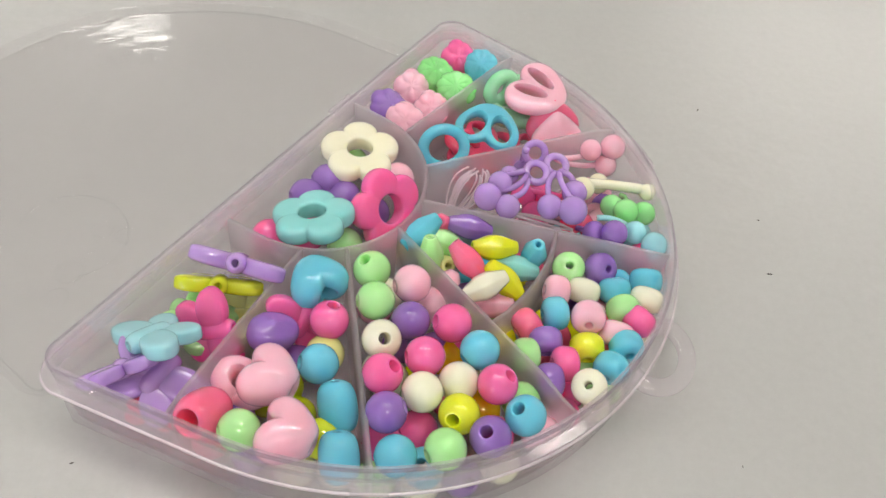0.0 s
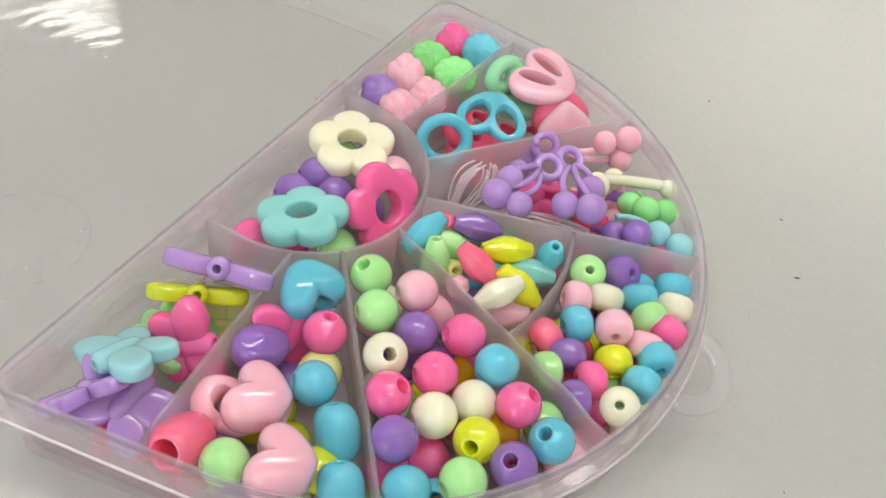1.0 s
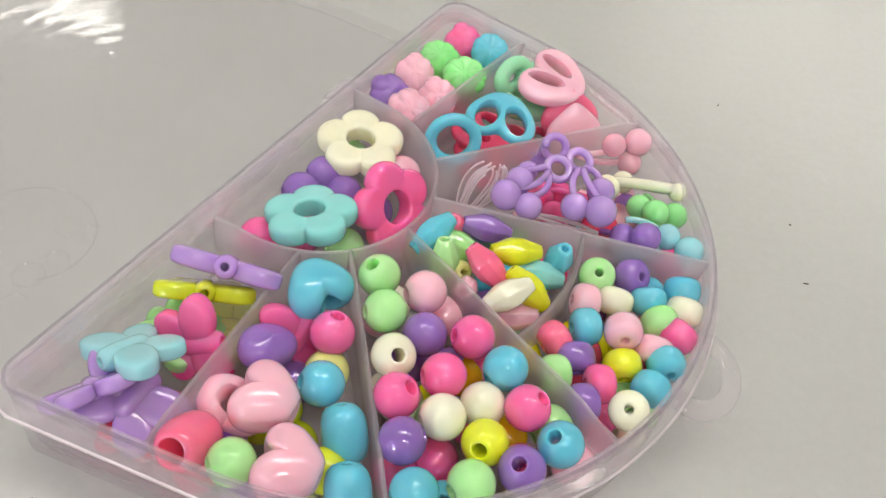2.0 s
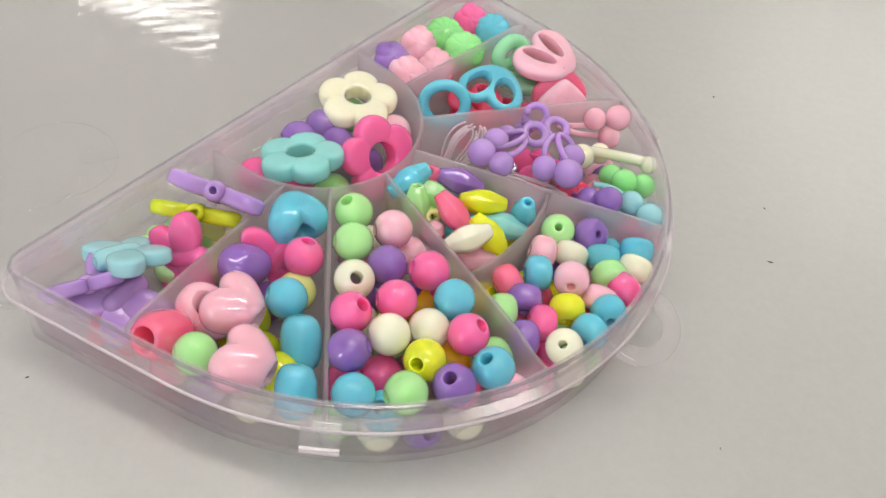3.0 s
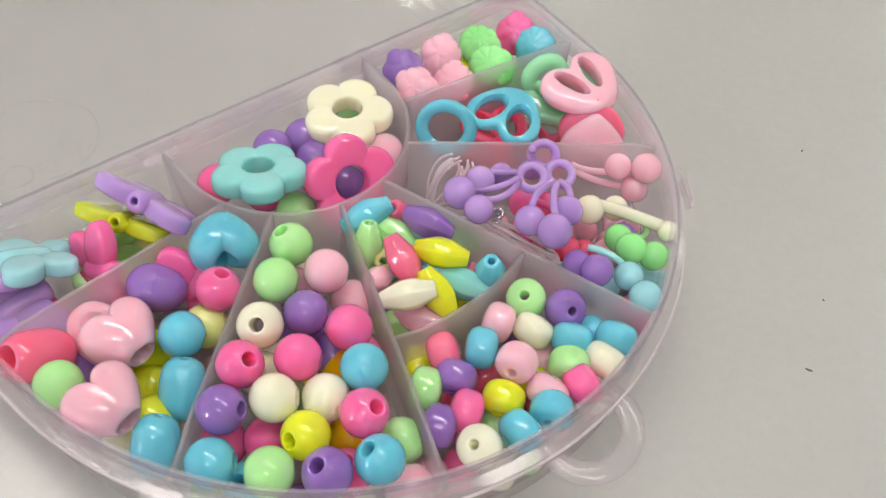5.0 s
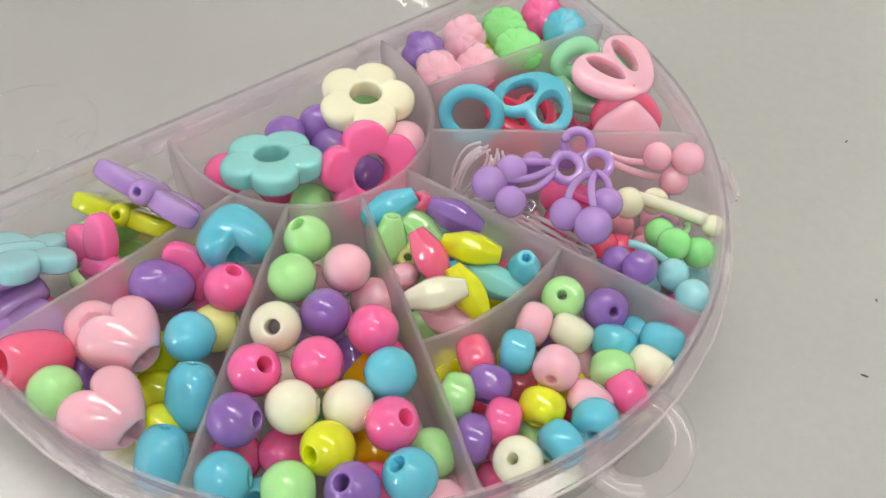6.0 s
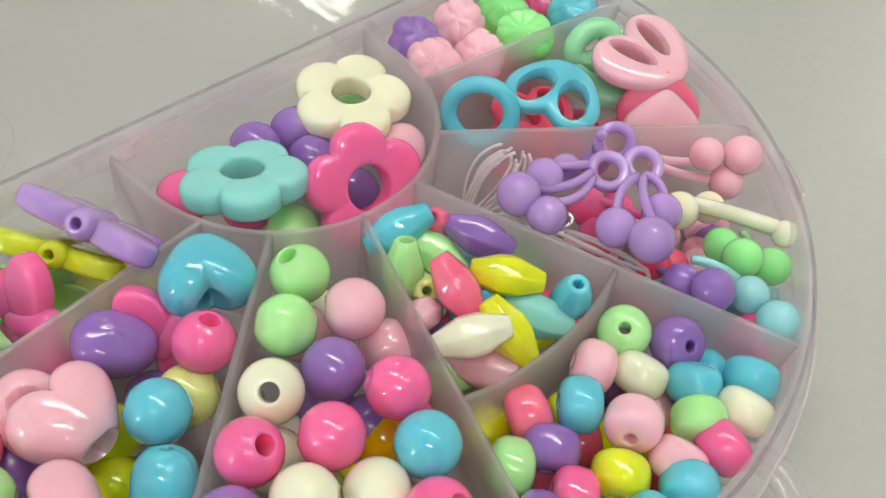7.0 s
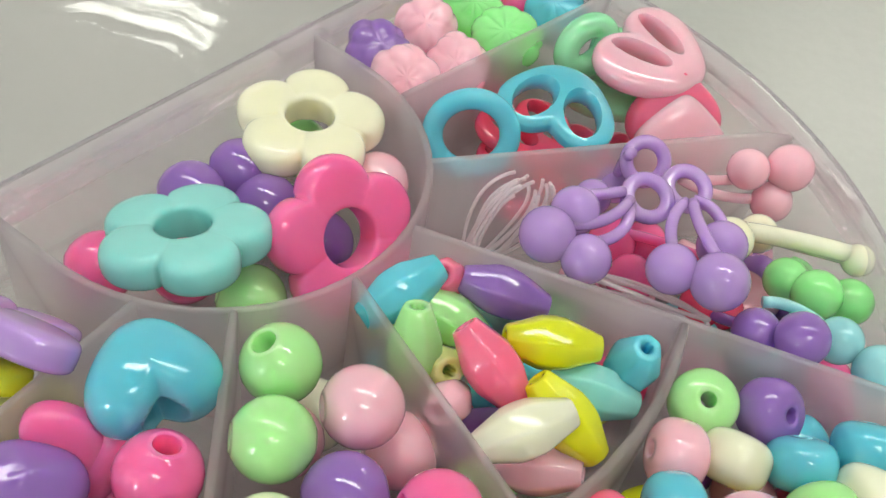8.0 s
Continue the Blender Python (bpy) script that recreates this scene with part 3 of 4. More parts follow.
# ---- faceted beads ----
faceted_bead("blue", 36.7, 1.3, 18.3, 68, 70)
faceted_bead("purple", 44.5, 10.1, 17.0, 78, -151)
faceted_bead("green", 41.4, 3.9, 15.5, 71, -159)
faceted_bead("green", 41.6, -2.1, 16.0, 22, 136)
faceted_bead("coral", 50.0, -0.3, 18.9, 58, 177)
faceted_bead("yellow", 52.9, 6.4, 19.0, 86, -141)
faceted_bead("blue", 60.2, 12.3, 16.0, 15, -48)
faceted_bead("teal", 58.5, 7.2, 15.0, 78, -151)
faceted_bead("yellow", 58.7, 1.0, 17.0, 59, 180)
faceted_bead("cream", 56.7, -4.4, 19.0, 77, 58)
faceted_bead("light_pink", 58.3, -2.8, 12.0, 73, 22)
faceted_bead("green", 46.8, 15.9, 11.0, 81, -147)
faceted_bead("yellow", 57.7, 9.2, 9.0, 67, 72)
faceted_bead("purple", 49.9, -2.3, 8.0, 76, 59)
faceted_bead("green", 55.1, -5.1, 9.0, 79, 55)
faceted_bead("teal", 41.6, 14.6, 8.0, 67, 72)
faceted_bead("green", 41.5, 1.1, 9.0, 63, -173)
faceted_bead("coral", 57.2, 16.2, 7.0, 75, -155)
faceted_bead("blue", 49.9, 6.9, 8.0, 79, 55)
faceted_bead("yellow", 32.2, 6.9, 7.0, 67, 72)

# ---- small faceted beads ----
small_bead("coral", 38.5, 7.2, 17.0, 34, -79)
small_bead("light_pink", 48.1, -4.4, 15.0, 62, -83)
small_bead("pale_yellow", 44.7, -0.6, 14.0, 43, -44)
small_bead("blue", 38.2, -0.5, 9.0, 85, 52)

# ---- balls among the hearts ----
round_bead("hot_pink", 33.8, -29.8, 17.0, 20, 87)
round_bead("blue", 38.3, -39.8, 16.7, 73, -138)
round_bead("green", 35.2, -60.8, 17.3, 79, -129)
round_bead("pale_yellow", 36.0, -34.5, 12.0, 80, 63)
round_bead("lime", 32.7, -44.3, 9.0, 88, -129)
round_bead("lime", 38.2, -47.4, 7.0, 88, 58)
round_bead("purple", 29.1, -55.3, 8.0, 89, -125)
round_bead("lime", 30.3, -46.8, 6.0, 80, 66)

# ---- beads lying low against the round wall ----
round_bead("purple", 35.5, -58.6, 6.0, 80, 40)
round_bead("coral", 27.0, -60.4, 5.6, 70, 120)
round_bead("hot_pink", 41.0, -52.4, 5.4, 60, 10)
round_bead("cream", 44.6, -56.4, 5.6, 80, 70)
round_bead("cream", 51.4, -51.8, 5.4, 80, 20)
round_bead("light_pink", 82.2, -19.4, 5.4, 70, 20)
pony_bead("light_pink", 83.6, -13.6, 4.6, 60, 40)
pony_bead("hot_pink", 86.4, 4.8, 4.6, 70, 80)

# ---- balls under the flowers ----
round_bead("purple", 5.8, -0.3, 12.5, 85, -128)
round_bead("purple", 7.0, 6.8, 12.5, 84, -137)
round_bead("purple", 12.4, 5.7, 11.0, 79, 67)
round_bead("light_pink", 19.5, 18.6, 11.0, 85, 49)
round_bead("hot_pink", 5.0, -13.6, 9.5, 86, -129)
round_bead("green", 19.9, -4.4, 8.0, 75, -141)
round_bead("green", 5.0, 19.9, 7.0, 83, 52)

# ---- flowers in the inner compartment ----
def flower(colour, n, u, z, tilt, az, spin, R=9.8, hole=3.05):
    def build():
        def o(t):
            k = abs(math.cos(2.5 * t)) ** 0.66
            return R * (0.745 + 0.255 * k) * math.cos(t), R * (0.745 + 0.255 * k) * math.sin(t)

        def i(t):
            return hole * math.cos(t), hole * math.sin(t)

        def h(t):
            return 2.1 + 0.22 * abs(math.cos(2.5 * t)) ** 0.7
        return mesh_of("flower_bead", *doughnut(o, i, h, 130, 32, 2.9, 7.0), plastic(colour))
    me = shared(("flower", colour), build)
    return thing("flower_bead", me, at(n, u, z, tilt, az, spin), f"large glossy {WORDS[colour]} five-petal flower bead with a round hole", "flower bead", "flower beads")


flower("ivory", 9.6, 16.3, 16.0, 2, -40, 20)
flower("teal", 13.6, -8.2, 16.6, 15, 150, 40)
flower("hot_pink", 24.3, 6.2, 14.0, 55, -12, 30, 9.9, 3.5)


# ---- hearts and barrels ----
def heart_bead(colour, n, u, z, tilt, az, spin, w=14.0, h=4.6, drill=None, soft=0.34):
    def build():
        me = mesh_of("heart_bead", *pillow(lambda t: heart(t, w, soft, max(soft, 0.85) if drill else soft), h, 14, 2.35, 72, (0, 0.4)), plastic(colour))
        if drill:
            v, f = lathe([(0.01, -20), (drill, -20), (drill, 20), (0.01, 20)], 20)
            me = cut(me, "heart_bead", v, f, Matrix.Rotation(radians(90), 4, "X"))
            me.polygons.foreach_set("use_smooth", [True] * len(me.polygons))
        return me
    me = shared(("heart", colour, w, h, soft), build)
    return thing("heart_bead", me, at(n, u, z, tilt, az, spin), f"puffy glossy {WORDS[colour]} plastic heart bead", "heart bead", "heart beads")


def barrel_bead(colour, n, u, z, tilt, az, r=4.0, half=5.2, hole=1.6):
    me = shared(("barrel", colour, r, half), lambda: mesh_of("long_bead", *lathe(bead_profile(r, half, hole, 2.8, 18), 32), plastic(colour)))
    ob = thing("long_bead", me, at(n, u, z, tilt, az), f"glossy {WORDS[colour]} long rounded plastic bead with a drilled hole", "bead", "long beads")
    if hole < 1.0:
        seam = [(x, 0.0, z) for x, z in bead_profile(r, half, hole, 2.8, 18)[1:-2]]
        for turn in (0, 180):
            piece("mould_seam", mesh_of("mould_seam", *tube(seam, 0.11, 6), plastic(colour)), ob, "", pose(0, 0, 0, 0, 0, turn + 70))
    return ob


heart_bead("blue", 26.3, -23.8, 18.6, 6, -38, -78, 13.0, 4.8, 2.2, 0.3)
heart_bead("light_pink", 32.7, -48.0, 17.2, 5, 10, 90, 13.4, 5.0, 2.45, 0.14)
heart_bead("light_pink", 43.5, -56.4, 18.0, 5, 10, 94, 13.4, 5.0, 2.45, 0.14)
heart_bead("light_pink", 27.2, -49.8, 11.9, 80, 100, 90, 13.4, 5.0, 2.45, 0.14)
barrel_bead("coral", 26.4, -60.8, 15.4, 52, -84, 4.7, 6.4, 2.3)
barrel_bead("blue", 46.6, -44.8, 14.6, 42, 135, 4.0, 5.4, 0.35)
barrel_bead("blue", 53.2, -53.6, 14.4, 42, 130, 4.0, 5.2, 0.35)
thing("lumpy_bead", mesh_of("lumpy_bead", *lump(5.5, 4.4, 4.1, 40, 24, 2.6, lambda th, ph: 1.0 - 0.07 * math.exp(-((ph - 0.5) / 0.35) ** 2) + 0.02 * math.cos(3 * th)), plastic("purple")),
      at(25.0, -37.8, 14.5, 15, 30, 20), "glossy purple lumpy rounded plastic bead", "bead")


# ---- butterflies ----
def butterfly(colour, n, u, z, tilt, az, spin, k=1.0):
    e = thing("butterfly_bead", None, at(n, u, z, tilt, az, spin), f"flat glossy {WORDS[colour]} plastic butterfly bead", "butterfly bead", "butterfly beads")
    mat = plastic(colour)
    for sx in (1, -1):
        big = shared(("wing", colour, k), lambda: mesh_of("wing", *pillow(lambda q: (5.6 * k * math.cos(q), 3.7 * k * math.sin(q)), 1.9 * k, 8, 4.5, 36), mat))
        low = shared(("lower_wing", colour, k), lambda: mesh_of("lower_wing", *pillow(lambda q: (4.2 * k * math.cos(q), 3.2 * k * math.sin(q)), 1.7 * k, 8, 4.5, 36), mat))
        piece("wing", big, e, "", pose(sx * 4.9 * k * MM, 2.4 * k * MM, 0, 0, 0, sx * 16))
        piece("wing", low, e, "", pose(sx * 3.7 * k * MM, -3.4 * k * MM, 0, 0, 0, -sx * 36))
    body = shared(("body", colour, k), lambda: mesh_of("body", *lathe(bead_profile(2.4 * k, 4.9 * k, 0.8 * k, 4.0), 24), mat))
    piece("body", body, e, "drilled middle", pose(0, 1.7 * k * MM, 0.1 * k * MM, 90, 0, 0))
    return e


butterfly("lilac", 10.4, -29.9, 19.2, 50, 105, 100, 1.0)
butterfly("lime", 8.4, -34.4, 15.4, 45, 118, 98, 0.9)
butterfly("pale_blue", 7.4, -52.4, 16.2, 32, 140, 27, 1.0)
butterfly("hot_pink", 13.2, -43.6, 12.8, 68, -80, 28, 0.92)
butterfly("lilac", 11.6, -59.2, 11.6, 22, -30, 30, 1.05)
butterfly("lilac", 6.4, -61.6, 14.4, 50, 153, -92, 0.9)
butterfly("hot_pink", 27.2, -31.4, 12.0, 66, -40, 60, 0.85)
butterfly("red", 12.0, -60.4, 4.4, 20, -60, 80, 0.7)
butterfly("red", 11.0, -57.0, 4.6, 8, 30, 0, 0.85)
butterfly("green", 6.8, -41.0, 8.5, 10, 60, 30, 1.0)
butterfly("pale_yellow", 13.0, -34.0, 6.0, 10, 60, 70, 1.0)


# ---- shells ----
def shell(colour, n, u, z, tilt, az, spin, r=5.2):
    def fan(th, ph):
        rib = abs(math.sin(4.5 * th + 0.5 * math.sin(ph * 2)))
        return 1.0 - 0.075 * (1 - rib) ** 2 * math.sin(ph) ** 0.6 + 0.12 * math.cos(th + 0.4) - 0.09 * math.exp(-((ph - 0.55) / 0.12) ** 2)

    def rose(th, ph):
        outer = (1 - abs(math.cos(2.5 * th + 0.9 * ph))) ** 1.6
        inner = (1 - abs(math.cos(2.0 * th - 2.4 * ph + 0.6))) ** 2.0
        return 1.0 - 0.13 * outer * math.sin(ph) - 0.10 * inner * math.sin(ph) ** 0.5 - 0.12 * math.exp(-(ph / 0.22) ** 2) + 0.05 * math.cos(th)

    ridge = fan if "green" in colour or colour == "blue" else rose
    me = shared(("shell", colour), lambda: mesh_of("shell_bead", *lump(r * 1.05, r * 0.92, r * 0.66, 72, 20, 2.5, ridge), plastic(colour)))
    return thing("shell_bead", me, at(n, u, z, tilt, az, spin), f"ribbed glossy {WORDS[colour]} plastic shell bead", "shell bead", "shell beads")


shell("light_pink", 6.4, 44.6, 16.0, 40, -60, 0)
shell("purple", 5.8, 34.4, 16.3, 30, -40, 30)
shell("light_pink", 11.4, 33.5, 15.5, 50, -50, 60)
shell("light_pink", 14.4, 41.8, 14.8, 40, -70, 20)
shell("bright_green", 6.9, 56.0, 14.0, 30, -60, 50)
shell("bright_green", 15.6, 51.4, 16.2, 40, -60, 80)
shell("hot_pink", 7.8, 66.8, 12.8, 45, -60, 10)
shell("blue", 16.2, 65.3, 15.0, 40, -80, 40)
shell("yellow", 8.4, 51.4, 8.0, 10, 0, 0)
shell("hot_pink", 15.0, 50.0, 5.5, 10, 0, 0)
shell("light_pink", 6.0, 42.0, 5.5, 10, 0, 0)
shell("bright_green", 12.0, 61.0, 5.5, 10, 0, 0)


# ---- open hearts and rings ----
def open_heart(colour, n, u, z, tilt, az, spin, w=14.5, h=1.7, slot=(0.13, 0.25)):
    """A thick heart plate with two slanting slots and a bar between them."""
    def build():
        me = mesh_of("heart_pendant", *pillow(lambda t: heart(t, w, 0.3, 0.88), h, 10, 3.2, 72, (0, 0)), plastic(colour))
        for sgn in (1, -1):
            ring = [(slot[0] * w * math.cos(t), slot[1] * w * math.sin(t)) for t in (2 * math.pi * i / 28 for i in range(28))]
            rings = [[(x * k * MM, y * k * MM, q * MM) for x, y in ring] for k, q in ((1.25, -h - 0.3), (1.02, -h * 0.45), (1.0, 0), (1.02, h * 0.45), (1.25, h + 0.3))]
            me = cut(me, "heart_pendant", *loft(rings, False, True), pose(sgn * (slot[0] + 0.065) * w * MM, 0.06 * w * MM, 0, 0, 0, sgn * -15))
        me.polygons.foreach_set("use_smooth", [True] * len(me.polygons))
        me.set_sharp_from_angle(angle=radians(50))
        return me
    me = shared(("slotted heart", colour, w, h, slot), build)
    return thing("heart_pendant", me, at(n, u, z, tilt, az, spin), f"open {WORDS[colour]} plastic heart pendant with two slots", "pendant", "open plastic pendants")


def oval_ring(colour, n, u, z, tilt, az, spin, a=4.6, b=5.6, r=1.3):
    pts = [(a * math.cos(t), b * math.sin(t), 0) for t in (2 * math.pi * i / 40 for i in range(40))]
    me = mesh_of("oval_pendant", *tube(pts, r, 14, True), plastic(colour))
    return thing("oval_pendant", me, at(n, u, z, tilt, az, spin), f"open {WORDS[colour]} plastic oval ring pendant", "pendant", "open plastic pendants")


open_heart("blue", 30.8, 42.7, 17.1, 8, -40, -121, 16.6, 1.6, (0.14, 0.235))
oval_ring("blue", 25.0, 30.8, 15.4, 62, -50, 0, 4.8, 5.2, 1.45)
open_heart("light_pink", 35.1, 60.9, 18.6, 10, -40, 130, 18.0, 2.3, (0.085, 0.22))
open_heart("mint", 31.4, 59.4, 13.4, 14, -50, 140, 18.0, 2.2, (0.085, 0.22))
oval_ring("mint", 25.9, 58.4, 16.6, 60, -30, 30, 2.6, 3.8, 1.9)
heart_bead("coral", 42.0, 58.0, 13.8, 62, -45, -90, 14.5, 2.6, None, 0.55)
heart_bead("light_pink", 44.6, 56.0, 12.0, 62, -45, -90, 14.0, 2.6, None, 0.55)
open_heart("red", 27.0, 44.0, 9.0, 8, 30, 40, 15.5, 1.6)
open_heart("red", 30.0, 38.0, 6.0, 8, 30, 100, 15.5, 1.6)
open_heart("coral", 36.0, 52.0, 5.0, 8, 30, 10, 15.5, 1.6)


# ---- cherry pendants ----
def cherry(colour, balls, stems, loop, label, thick=0.72):
    """balls: (n, u, z, r); stems: ways of (n, u, z); loop: (n, u, z, tilt, az, radius)."""
    e = thing("cherry_pendant", None, BOX, label, "pendant", "cherry pendants")
    mat = plastic(colour)
    for n, u, z, r in balls:
        me = shared(("ball", colour, r), lambda: mesh_of("ball", *lump(r, r, r, 28, 16), mat))
        piece("ball", me, e, "", Matrix.Translation((n * MM, u * MM, z * MM)))
    for way in stems:
        a, b, c = (Vector(w) for w in way)
        pts = [(1 - t) ** 2 * a + 2 * t * (1 - t) * b + t * t * c for t in (i / 10 for i in range(11))]
        piece("stem", mesh_of("stem", *tube(pts, thick, 10), mat), e)
    if loop:
        n, u, z, tilt, az, r = loop
        ring = shared(("loop", colour, r), lambda: mesh_of("loop", *tube([(r * math.cos(t), r * math.sin(t), 0) for t in (2 * math.pi * i / 32 for i in range(32))], max(0.9, 0.75 * thick), 14, True), mat))
        piece("loop", ring, e, "", Matrix.Translation((n * MM, u * MM, z * MM)) @ Matrix.Rotation(radians(az), 4, "Z") @ Matrix.Rotation(radians(tilt), 4, "Y"))
    return e


cherry("lilac", [(44.3, 18.0, 20.4, 3.3), (49.4, 18.5, 19.8, 2.9), (44.9, 22.6, 21.4, 2.9), (44.2, 29.0, 18.6, 2.3)],
       [((44.6, 19.6, 21.4), (49.6, 21.8, 22.0), (48.6, 29.4, 21.0)), ((48.6, 19.6, 21.0), (52.0, 23.4, 21.0), (49.0, 29.2, 20.4)),
        ((43.8, 25.4, 21.0), (46.0, 26.6, 22.0), (47.4, 29.6, 21.4))], (49.8, 31.9, 20.4, 22, -50, 2.5), "lilac plastic cherry pendant with loop, balls and thin stems")
cherry("lilac", [(57.4, 24.5, 19.6, 3.0), (62.6, 25.9, 20.4, 3.4), (60.2, 31.7, 20.0, 3.0)],
       [((56.6, 25.2, 21.4), (53.4, 28.8, 22.0), (53.8, 33.8, 21.2)), ((61.4, 27.2, 22.0), (56.8, 29.8, 22.4), (54.6, 34.0, 21.6)),
        ((59.6, 32.6, 21.2), (57.4, 35.4, 22.0), (54.4, 34.6, 21.4))], (52.6, 36.8, 20.6, 22, -50, 2.4), "lilac plastic cherry pendant with loop, balls and thin stems")
cherry("lilac", [(43.0, 39.4, 13.0, 2.6)], [((44.6, 36.6, 21.4), (43.2, 38.0, 18.0), (43.0, 39.4, 14.0))], (46.0, 38.8, 19.4, 48, -50, 2.5), "lilac plastic cherry pendant lying on others")
cherry("light_pink", [(56.0, 50.8, 17.0, 2.8), (60.2, 54.6, 17.5, 3.2), (60.4, 52.0, 13.2, 2.8)],
       [((55.0, 50.0, 15.0), (51.0, 46.5, 14.0), (50.0, 43.5, 17.0)), ((59.4, 52.0, 13.0), (54.0, 47.0, 12.5), (50.0, 43.5, 16.0))], None, "light pink plastic cherry pendant")
cherry("ivory", [(59.6, 39.6, 14.5, 3.0), (61.6, 45.2, 13.0, 2.6), (73.6, 46.9, 15.8, 2.1)],
       [((60.0, 41.0, 15.5), (65.0, 43.6, 16.2), (72.2, 46.4, 16.4)), ((62.0, 44.6, 14.0), (67.0, 45.4, 15.0), (72.2, 46.8, 15.8))], None, "ivory plastic cherry pendant", 1.25)
cherry("bright_green", [(67.8, 39.6, 13.5, 2.8), (71.8, 38.6, 14.8, 3.1), (75.4, 41.4, 14.0, 2.9)],
       [((70.0, 41.5, 13.0), (70.0, 47.0, 11.0), (67.0, 50.0, 8.0))], None, "bright green plastic cherry pendant")
cherry("pale_blue", [(76.6, 32.6, 15.8, 2.8), (82.0, 31.4, 16.0, 3.1)],
       [((74.0, 34.4, 15.0), (70.0, 33.0, 17.0), (67.4, 30.8, 16.6))], None, "pale blue plastic cherry pendant")
cherry("purple", [(73.2, 27.0, 18.4, 3.1), (68.6, 27.0, 15.6, 2.8)], [((68.0, 29.0, 14.0), (64.0, 31.0, 10.0), (60.0, 34.0, 7.0))], None, "purple plastic cherry pendant")
cherry("hot_pink", [(47.0, 34.0, 9.0, 3.2), (52.0, 30.5, 8.5, 3.2), (50.0, 38.0, 8.0, 3.0)], [((47.0, 34.0, 11.0), (53.0, 36.0, 12.0), (57.0, 40.0, 9.0))], None, "hot pink plastic cherry pendant under others")
cherry("red", [(61.0, 33.0, 8.5, 2.8), (63.0, 36.0, 7.0, 2.8)], [], None, "red plastic cherry pendant under others")
cherry("purple", [(64.0, 47.0, 5.0, 3.0), (70.0, 46.0, 5.0, 3.0)], [((64.0, 47.0, 6.0), (60.0, 52.0, 6.0), (56.0, 50.0, 6.0))], None, "purple plastic cherry pendant under others")


# ---- clear thread and twist tie ----
coil = thing("thread_coil", None, BOX, "coil of clear nylon thread standing against the divider", "thread")
rnd = random.Random(5)
for i in range(8):
    a, b = 9.4 + rnd.uniform(-1.2, 0.8), 3.6 + rnd.uniform(-1.8, 0.6)
    dn, du = rnd.uniform(-1.0, 1.0), rnd.uniform(-1.2, 1.2)
    pts = []
    end = rnd.uniform(2.35, 2.9)
    for k in range(36):
        t = math.pi - end + 2 * end * k / 35
        x, y = a * math.cos(t), b * math.sin(t) * (1.0 + 0.25 * math.cos(t))
        pts.append((37.0 + dn + 0.18 * x + 0.85 * y, 20.6 + du + 0.22 * x + 0.42 * y, 15.0 + 0.72 * x - 0.2 * y + 0.3 * math.sin(3 * t + i)))
    piece("strand", mesh_of("strand", *tube(pts, 0.24, 6), THREAD), coil)
loose = thing("thread_coil", None, BOX, "flattened bundle of clear nylon thread under the cherries", "thread")
for i in range(14):
    pts = []
    off, hz = rnd.uniform(-2.6, 2.6), rnd.uniform(10.0, 15.0)
    for k in range(40):
        t = 2 * math.pi * k / 40
        x, y = 8.5 * math.cos(t), 1.6 * math.sin(t)
        pts.append((55.0 + 0.93 * x - 0.36 * y + off * 0.4, 22.6 + 0.33 * x + 0.93 * y + off, hz + 1.2 * math.sin(t + i)))
    piece("strand", mesh_of("strand", *tube(pts, 0.27, 6, True), THREAD), loose)
tie = [(48.6 + 0.9 * math.cos(t) + 0.5 * t / 6, 23.6 + 0.9 * math.sin(t), 11.0 + t * 0.33) for t in (i * 0.5 for i in range(34))]
thing("twist_tie", mesh_of("twist_tie", *tube(tie, 0.5, 8), STEEL), BOX, "short twisted silver wire tie", "wire tie")

# ---- the lower layers of the compartments ----
def inside(p, poly, margin):
    hit = False
    for k in range(len(poly)):
        a, c = Vector(poly[k]), Vector(poly[(k + 1) % len(poly)])
        if (a.y > p.y) != (c.y > p.y) and p.x < a.x + (p.y - a.y) / (c.y - a.y) * (c.x - a.x):
            hit = not hit
        e = c - a
        s = max(0.0, min(1.0, (p - a).dot(e) / e.length_squared))
        if (p - a - e * s).length < margin:
            return False
    return hit


def fill(poly, step, z, margin, gap, make, seed):
    """Beads lying under the ones on top, wherever there is room."""
    r = random.Random(seed)
    xs, ys = [p[0] for p in poly], [p[1] for p in poly]
    row, y = 0, min(ys)
    while y < max(ys):
        x = min(xs) + (step / 2 if row % 2 else 0)
        while x < max(xs):
            p = Vector((x + r.uniform(-0.7, 0.7), y + r.uniform(-0.7, 0.7)))
            c = Vector((p.x, p.y, z + r.uniform(-0.4, 0.8)))
            if inside(p, poly, margin) and all((c - q).length > gap for q in PLACED):
                make(r, c)
            x += step
        y += step * 0.87
        row += 1


ROUNDS = ("hot_pink", "hot_pink", "hot_pink", "coral", "coral", "purple", "light_pink", "orange", "yellow", "cream", "green", "blue")
C_ROUND = [(32.5, -5), (88, -23.5), (83, -33), (73, -46), (64, -53), (29, -16)]
C_PONY = [(66.5, 16), (88, 25), (93, 8), (93, -8), (89.5, -19), (67, -12), (67, 0)]
C_FACET = [(34, 7.5), (61, 16.5), (63, 4), (61.5, -10), (34, -1)]
C_HEART = [(21.5, -22), (27, -17), (58, -54), (48, -60.5), (38, -63.5), (25, -66)]
C_FLOWER = [(1.5, -20), (9, -20), (25, -13), (31.5, 3), (26, 18), (12, 26), (1.5, 26)]
C_WING = [(1.5, -23), (17, -23), (21, -67), (1.5, -67)]
C_SHELL = [(1.5, 29), (15, 29), (21.5, 69), (1.5, 69)]
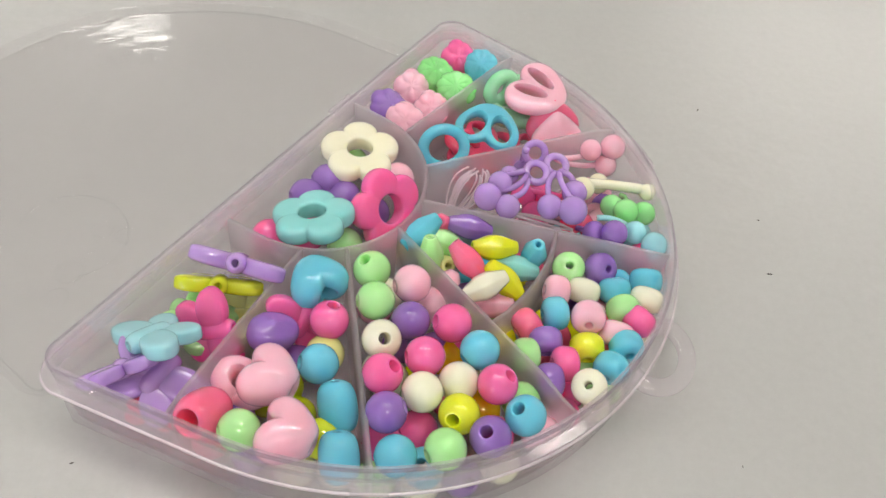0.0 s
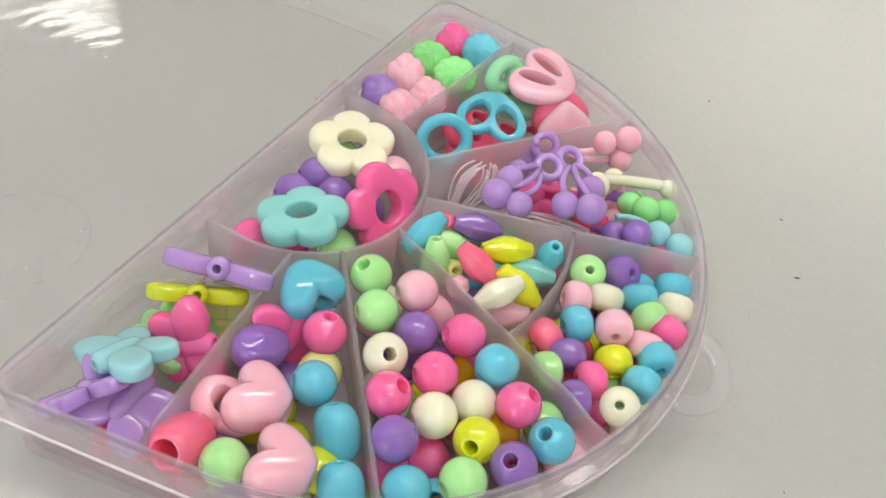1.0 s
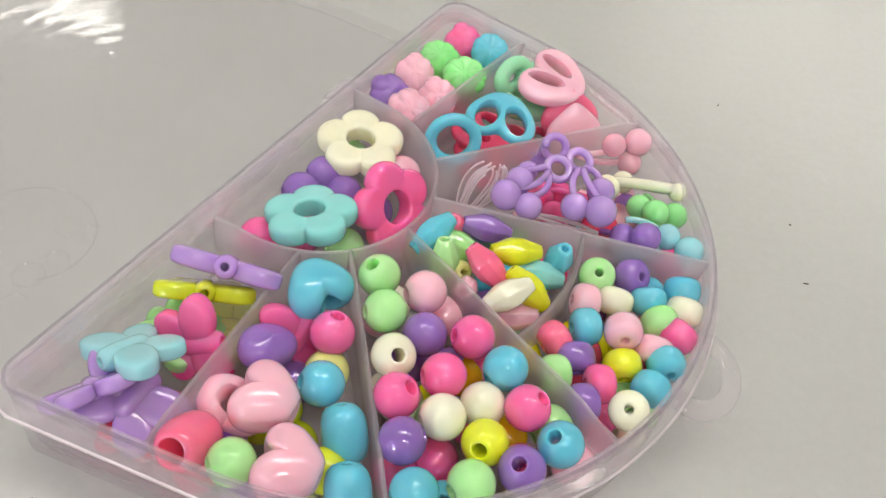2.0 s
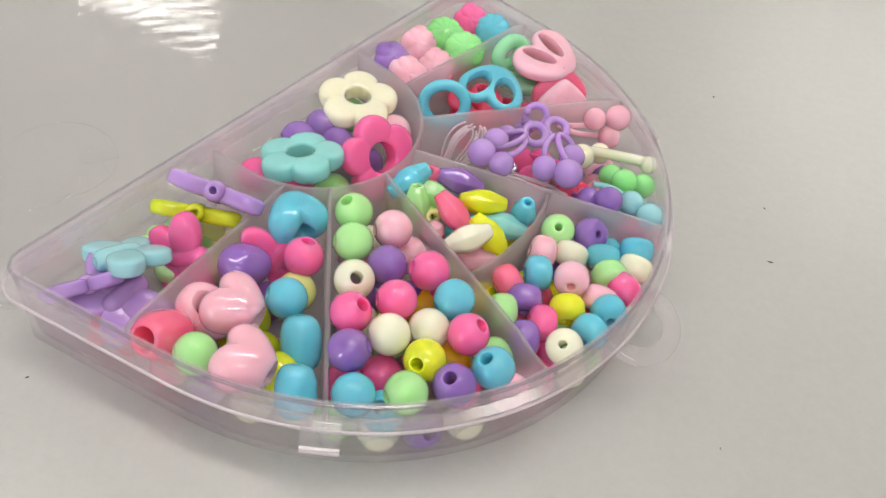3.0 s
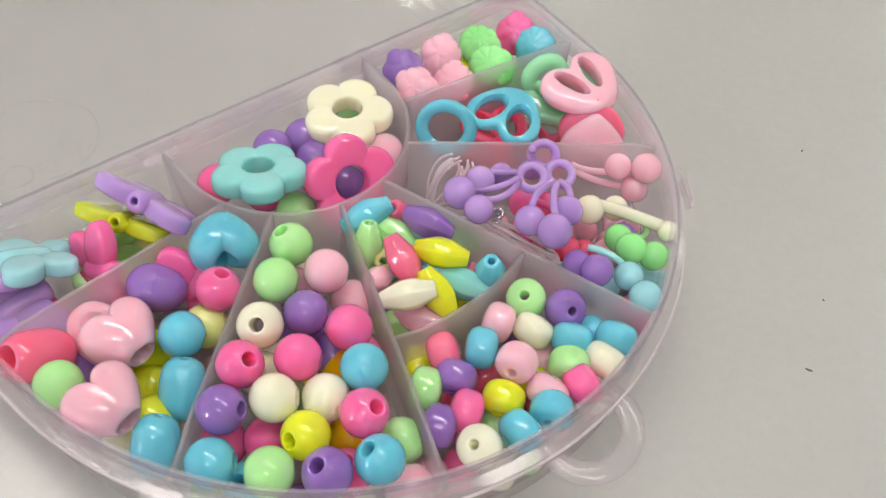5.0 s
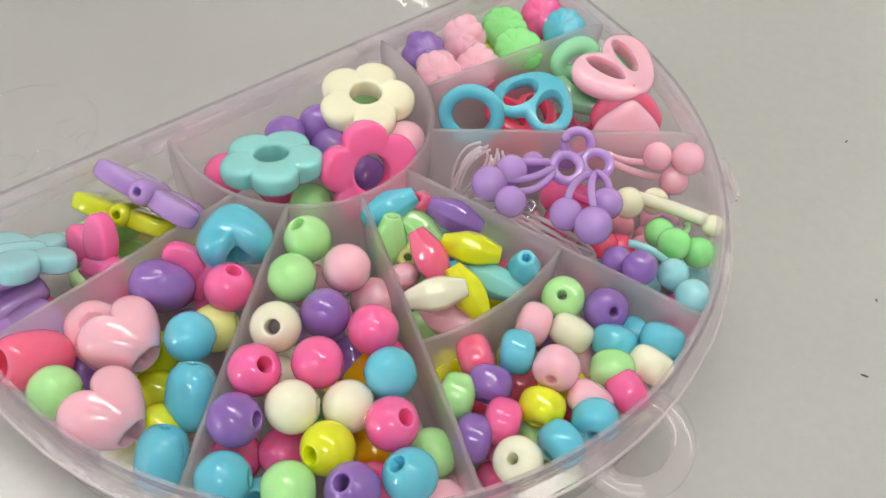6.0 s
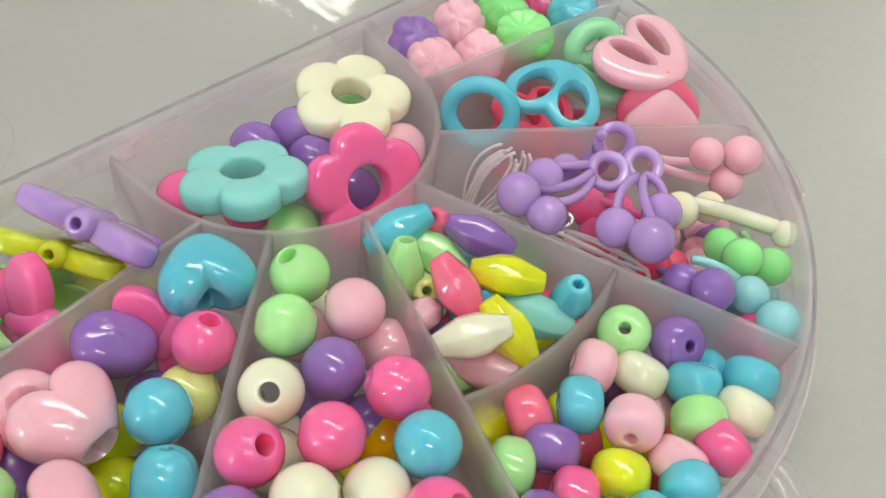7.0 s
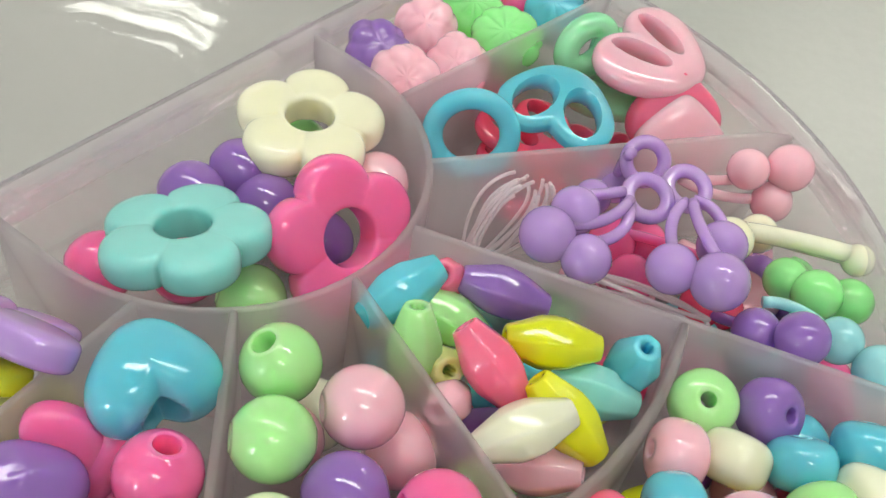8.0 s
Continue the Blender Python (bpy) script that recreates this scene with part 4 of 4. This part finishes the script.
C_OPEN = [(19.5, 30), (26, 21), (57, 60), (40, 67.5), (26, 69)]
C_CHERRY = [(34, 11), (29, 18), (60, 58), (78, 47), (88, 30)]
for z, gap in ((5.4, 7.4), (11.0, 6.5)):
    fill(C_ROUND, 8.3, z, 4.2, gap, lambda r, c: round_bead(r.choice(ROUNDS), c.x, c.y, c.z, r.uniform(0, 90), r.uniform(0, 360)), int(z))
    fill(C_HEART, 8.4, z, 4.2, gap, lambda r, c: round_bead(r.choice(("hot_pink", "lime", "purple", "coral", "pale_yellow", "lime")), c.x, c.y, c.z, 80, r.uniform(0, 360)), int(z) + 2)
for z, gap in ((4.8, 6.2), (9.6, 5.6)):
    fill(C_PONY, 7.2, z, 3.7, gap, lambda r, c: pony_bead(r.choice(("coral", "yellow", "hot_pink", "light_pink", "blue", "orange", "green")), c.x, c.y, c.z, r.uniform(20, 90), r.uniform(0, 360)), int(z) + 4)
for z, gap in ((4.3, 5.6), (9.0, 5.8)):
    fill(C_FACET, 7.0, z, 4.6, gap, lambda r, c: faceted_bead(r.choice(("teal", "green", "purple", "coral", "yellow", "blue")), c.x, c.y, c.z, 88, r.uniform(0, 360), 4.6, 2.9), int(z) + 6)
fill(C_FLOWER, 8.6, 5.4, 4.2, 8.0, lambda r, c: round_bead(r.choice(("purple", "green", "pale_yellow", "light_pink", "hot_pink")), c.x, c.y, c.z, 80, r.uniform(0, 360)), 31)
fill(C_SHELL, 9.0, 5.2, 4.4, 7.6, lambda r, c: shell(r.choice(("yellow", "light_pink", "bright_green", "blue")), c.x, c.y, c.z, r.uniform(0, 40), r.uniform(0, 360), 0), 33)
fill(C_OPEN, 10.0, 4.6, 4.6, 8.5, lambda r, c: oval_ring(r.choice(("red", "mint", "coral", "light_pink")), c.x, c.y, c.z, r.uniform(4, 20), r.uniform(0, 360), 0, 3.4, 4.2, 1.5), 35)
fill(C_CHERRY, 9.0, 4.6, 4.0, 7.0, lambda r, c: heart_bead(r.choice(("light_pink", "hot_pink", "pale_blue", "light_pink")), c.x, c.y, c.z, r.uniform(0, 20), r.uniform(0, 360), 0, 9.0, 3.2), 37)
fill(C_WING, 11.0, 4.4, 5.2, 9.0, lambda r, c: heart_bead(r.choice(("pale_yellow", "red", "mint")), c.x, c.y, c.z, r.uniform(0, 15), r.uniform(0, 360), 0, 10.0, 3.0), 39)

# ---- dust on the table ----
for i, (dx, dy, s) in enumerate(((0.1222, 0.2292, 0.8), (0.1094, 0.2902, 0.6), (0.1218, 0.2478, 0.4), (-0.0292, 0.1558, 0.45), (0.1087, 0.1732, 0.3), (0.1473, 0.1982, 0.6))):
    d = thing("dust_speck", mesh_of("dust_speck", *lump(s, 0.28 * s, 0.16, 10, 6), SPECK), pose(dx, dy, 0.0001, 0, 0, 70 * i), "tiny dark dust fibre on the table", "dust", "specks of dust")
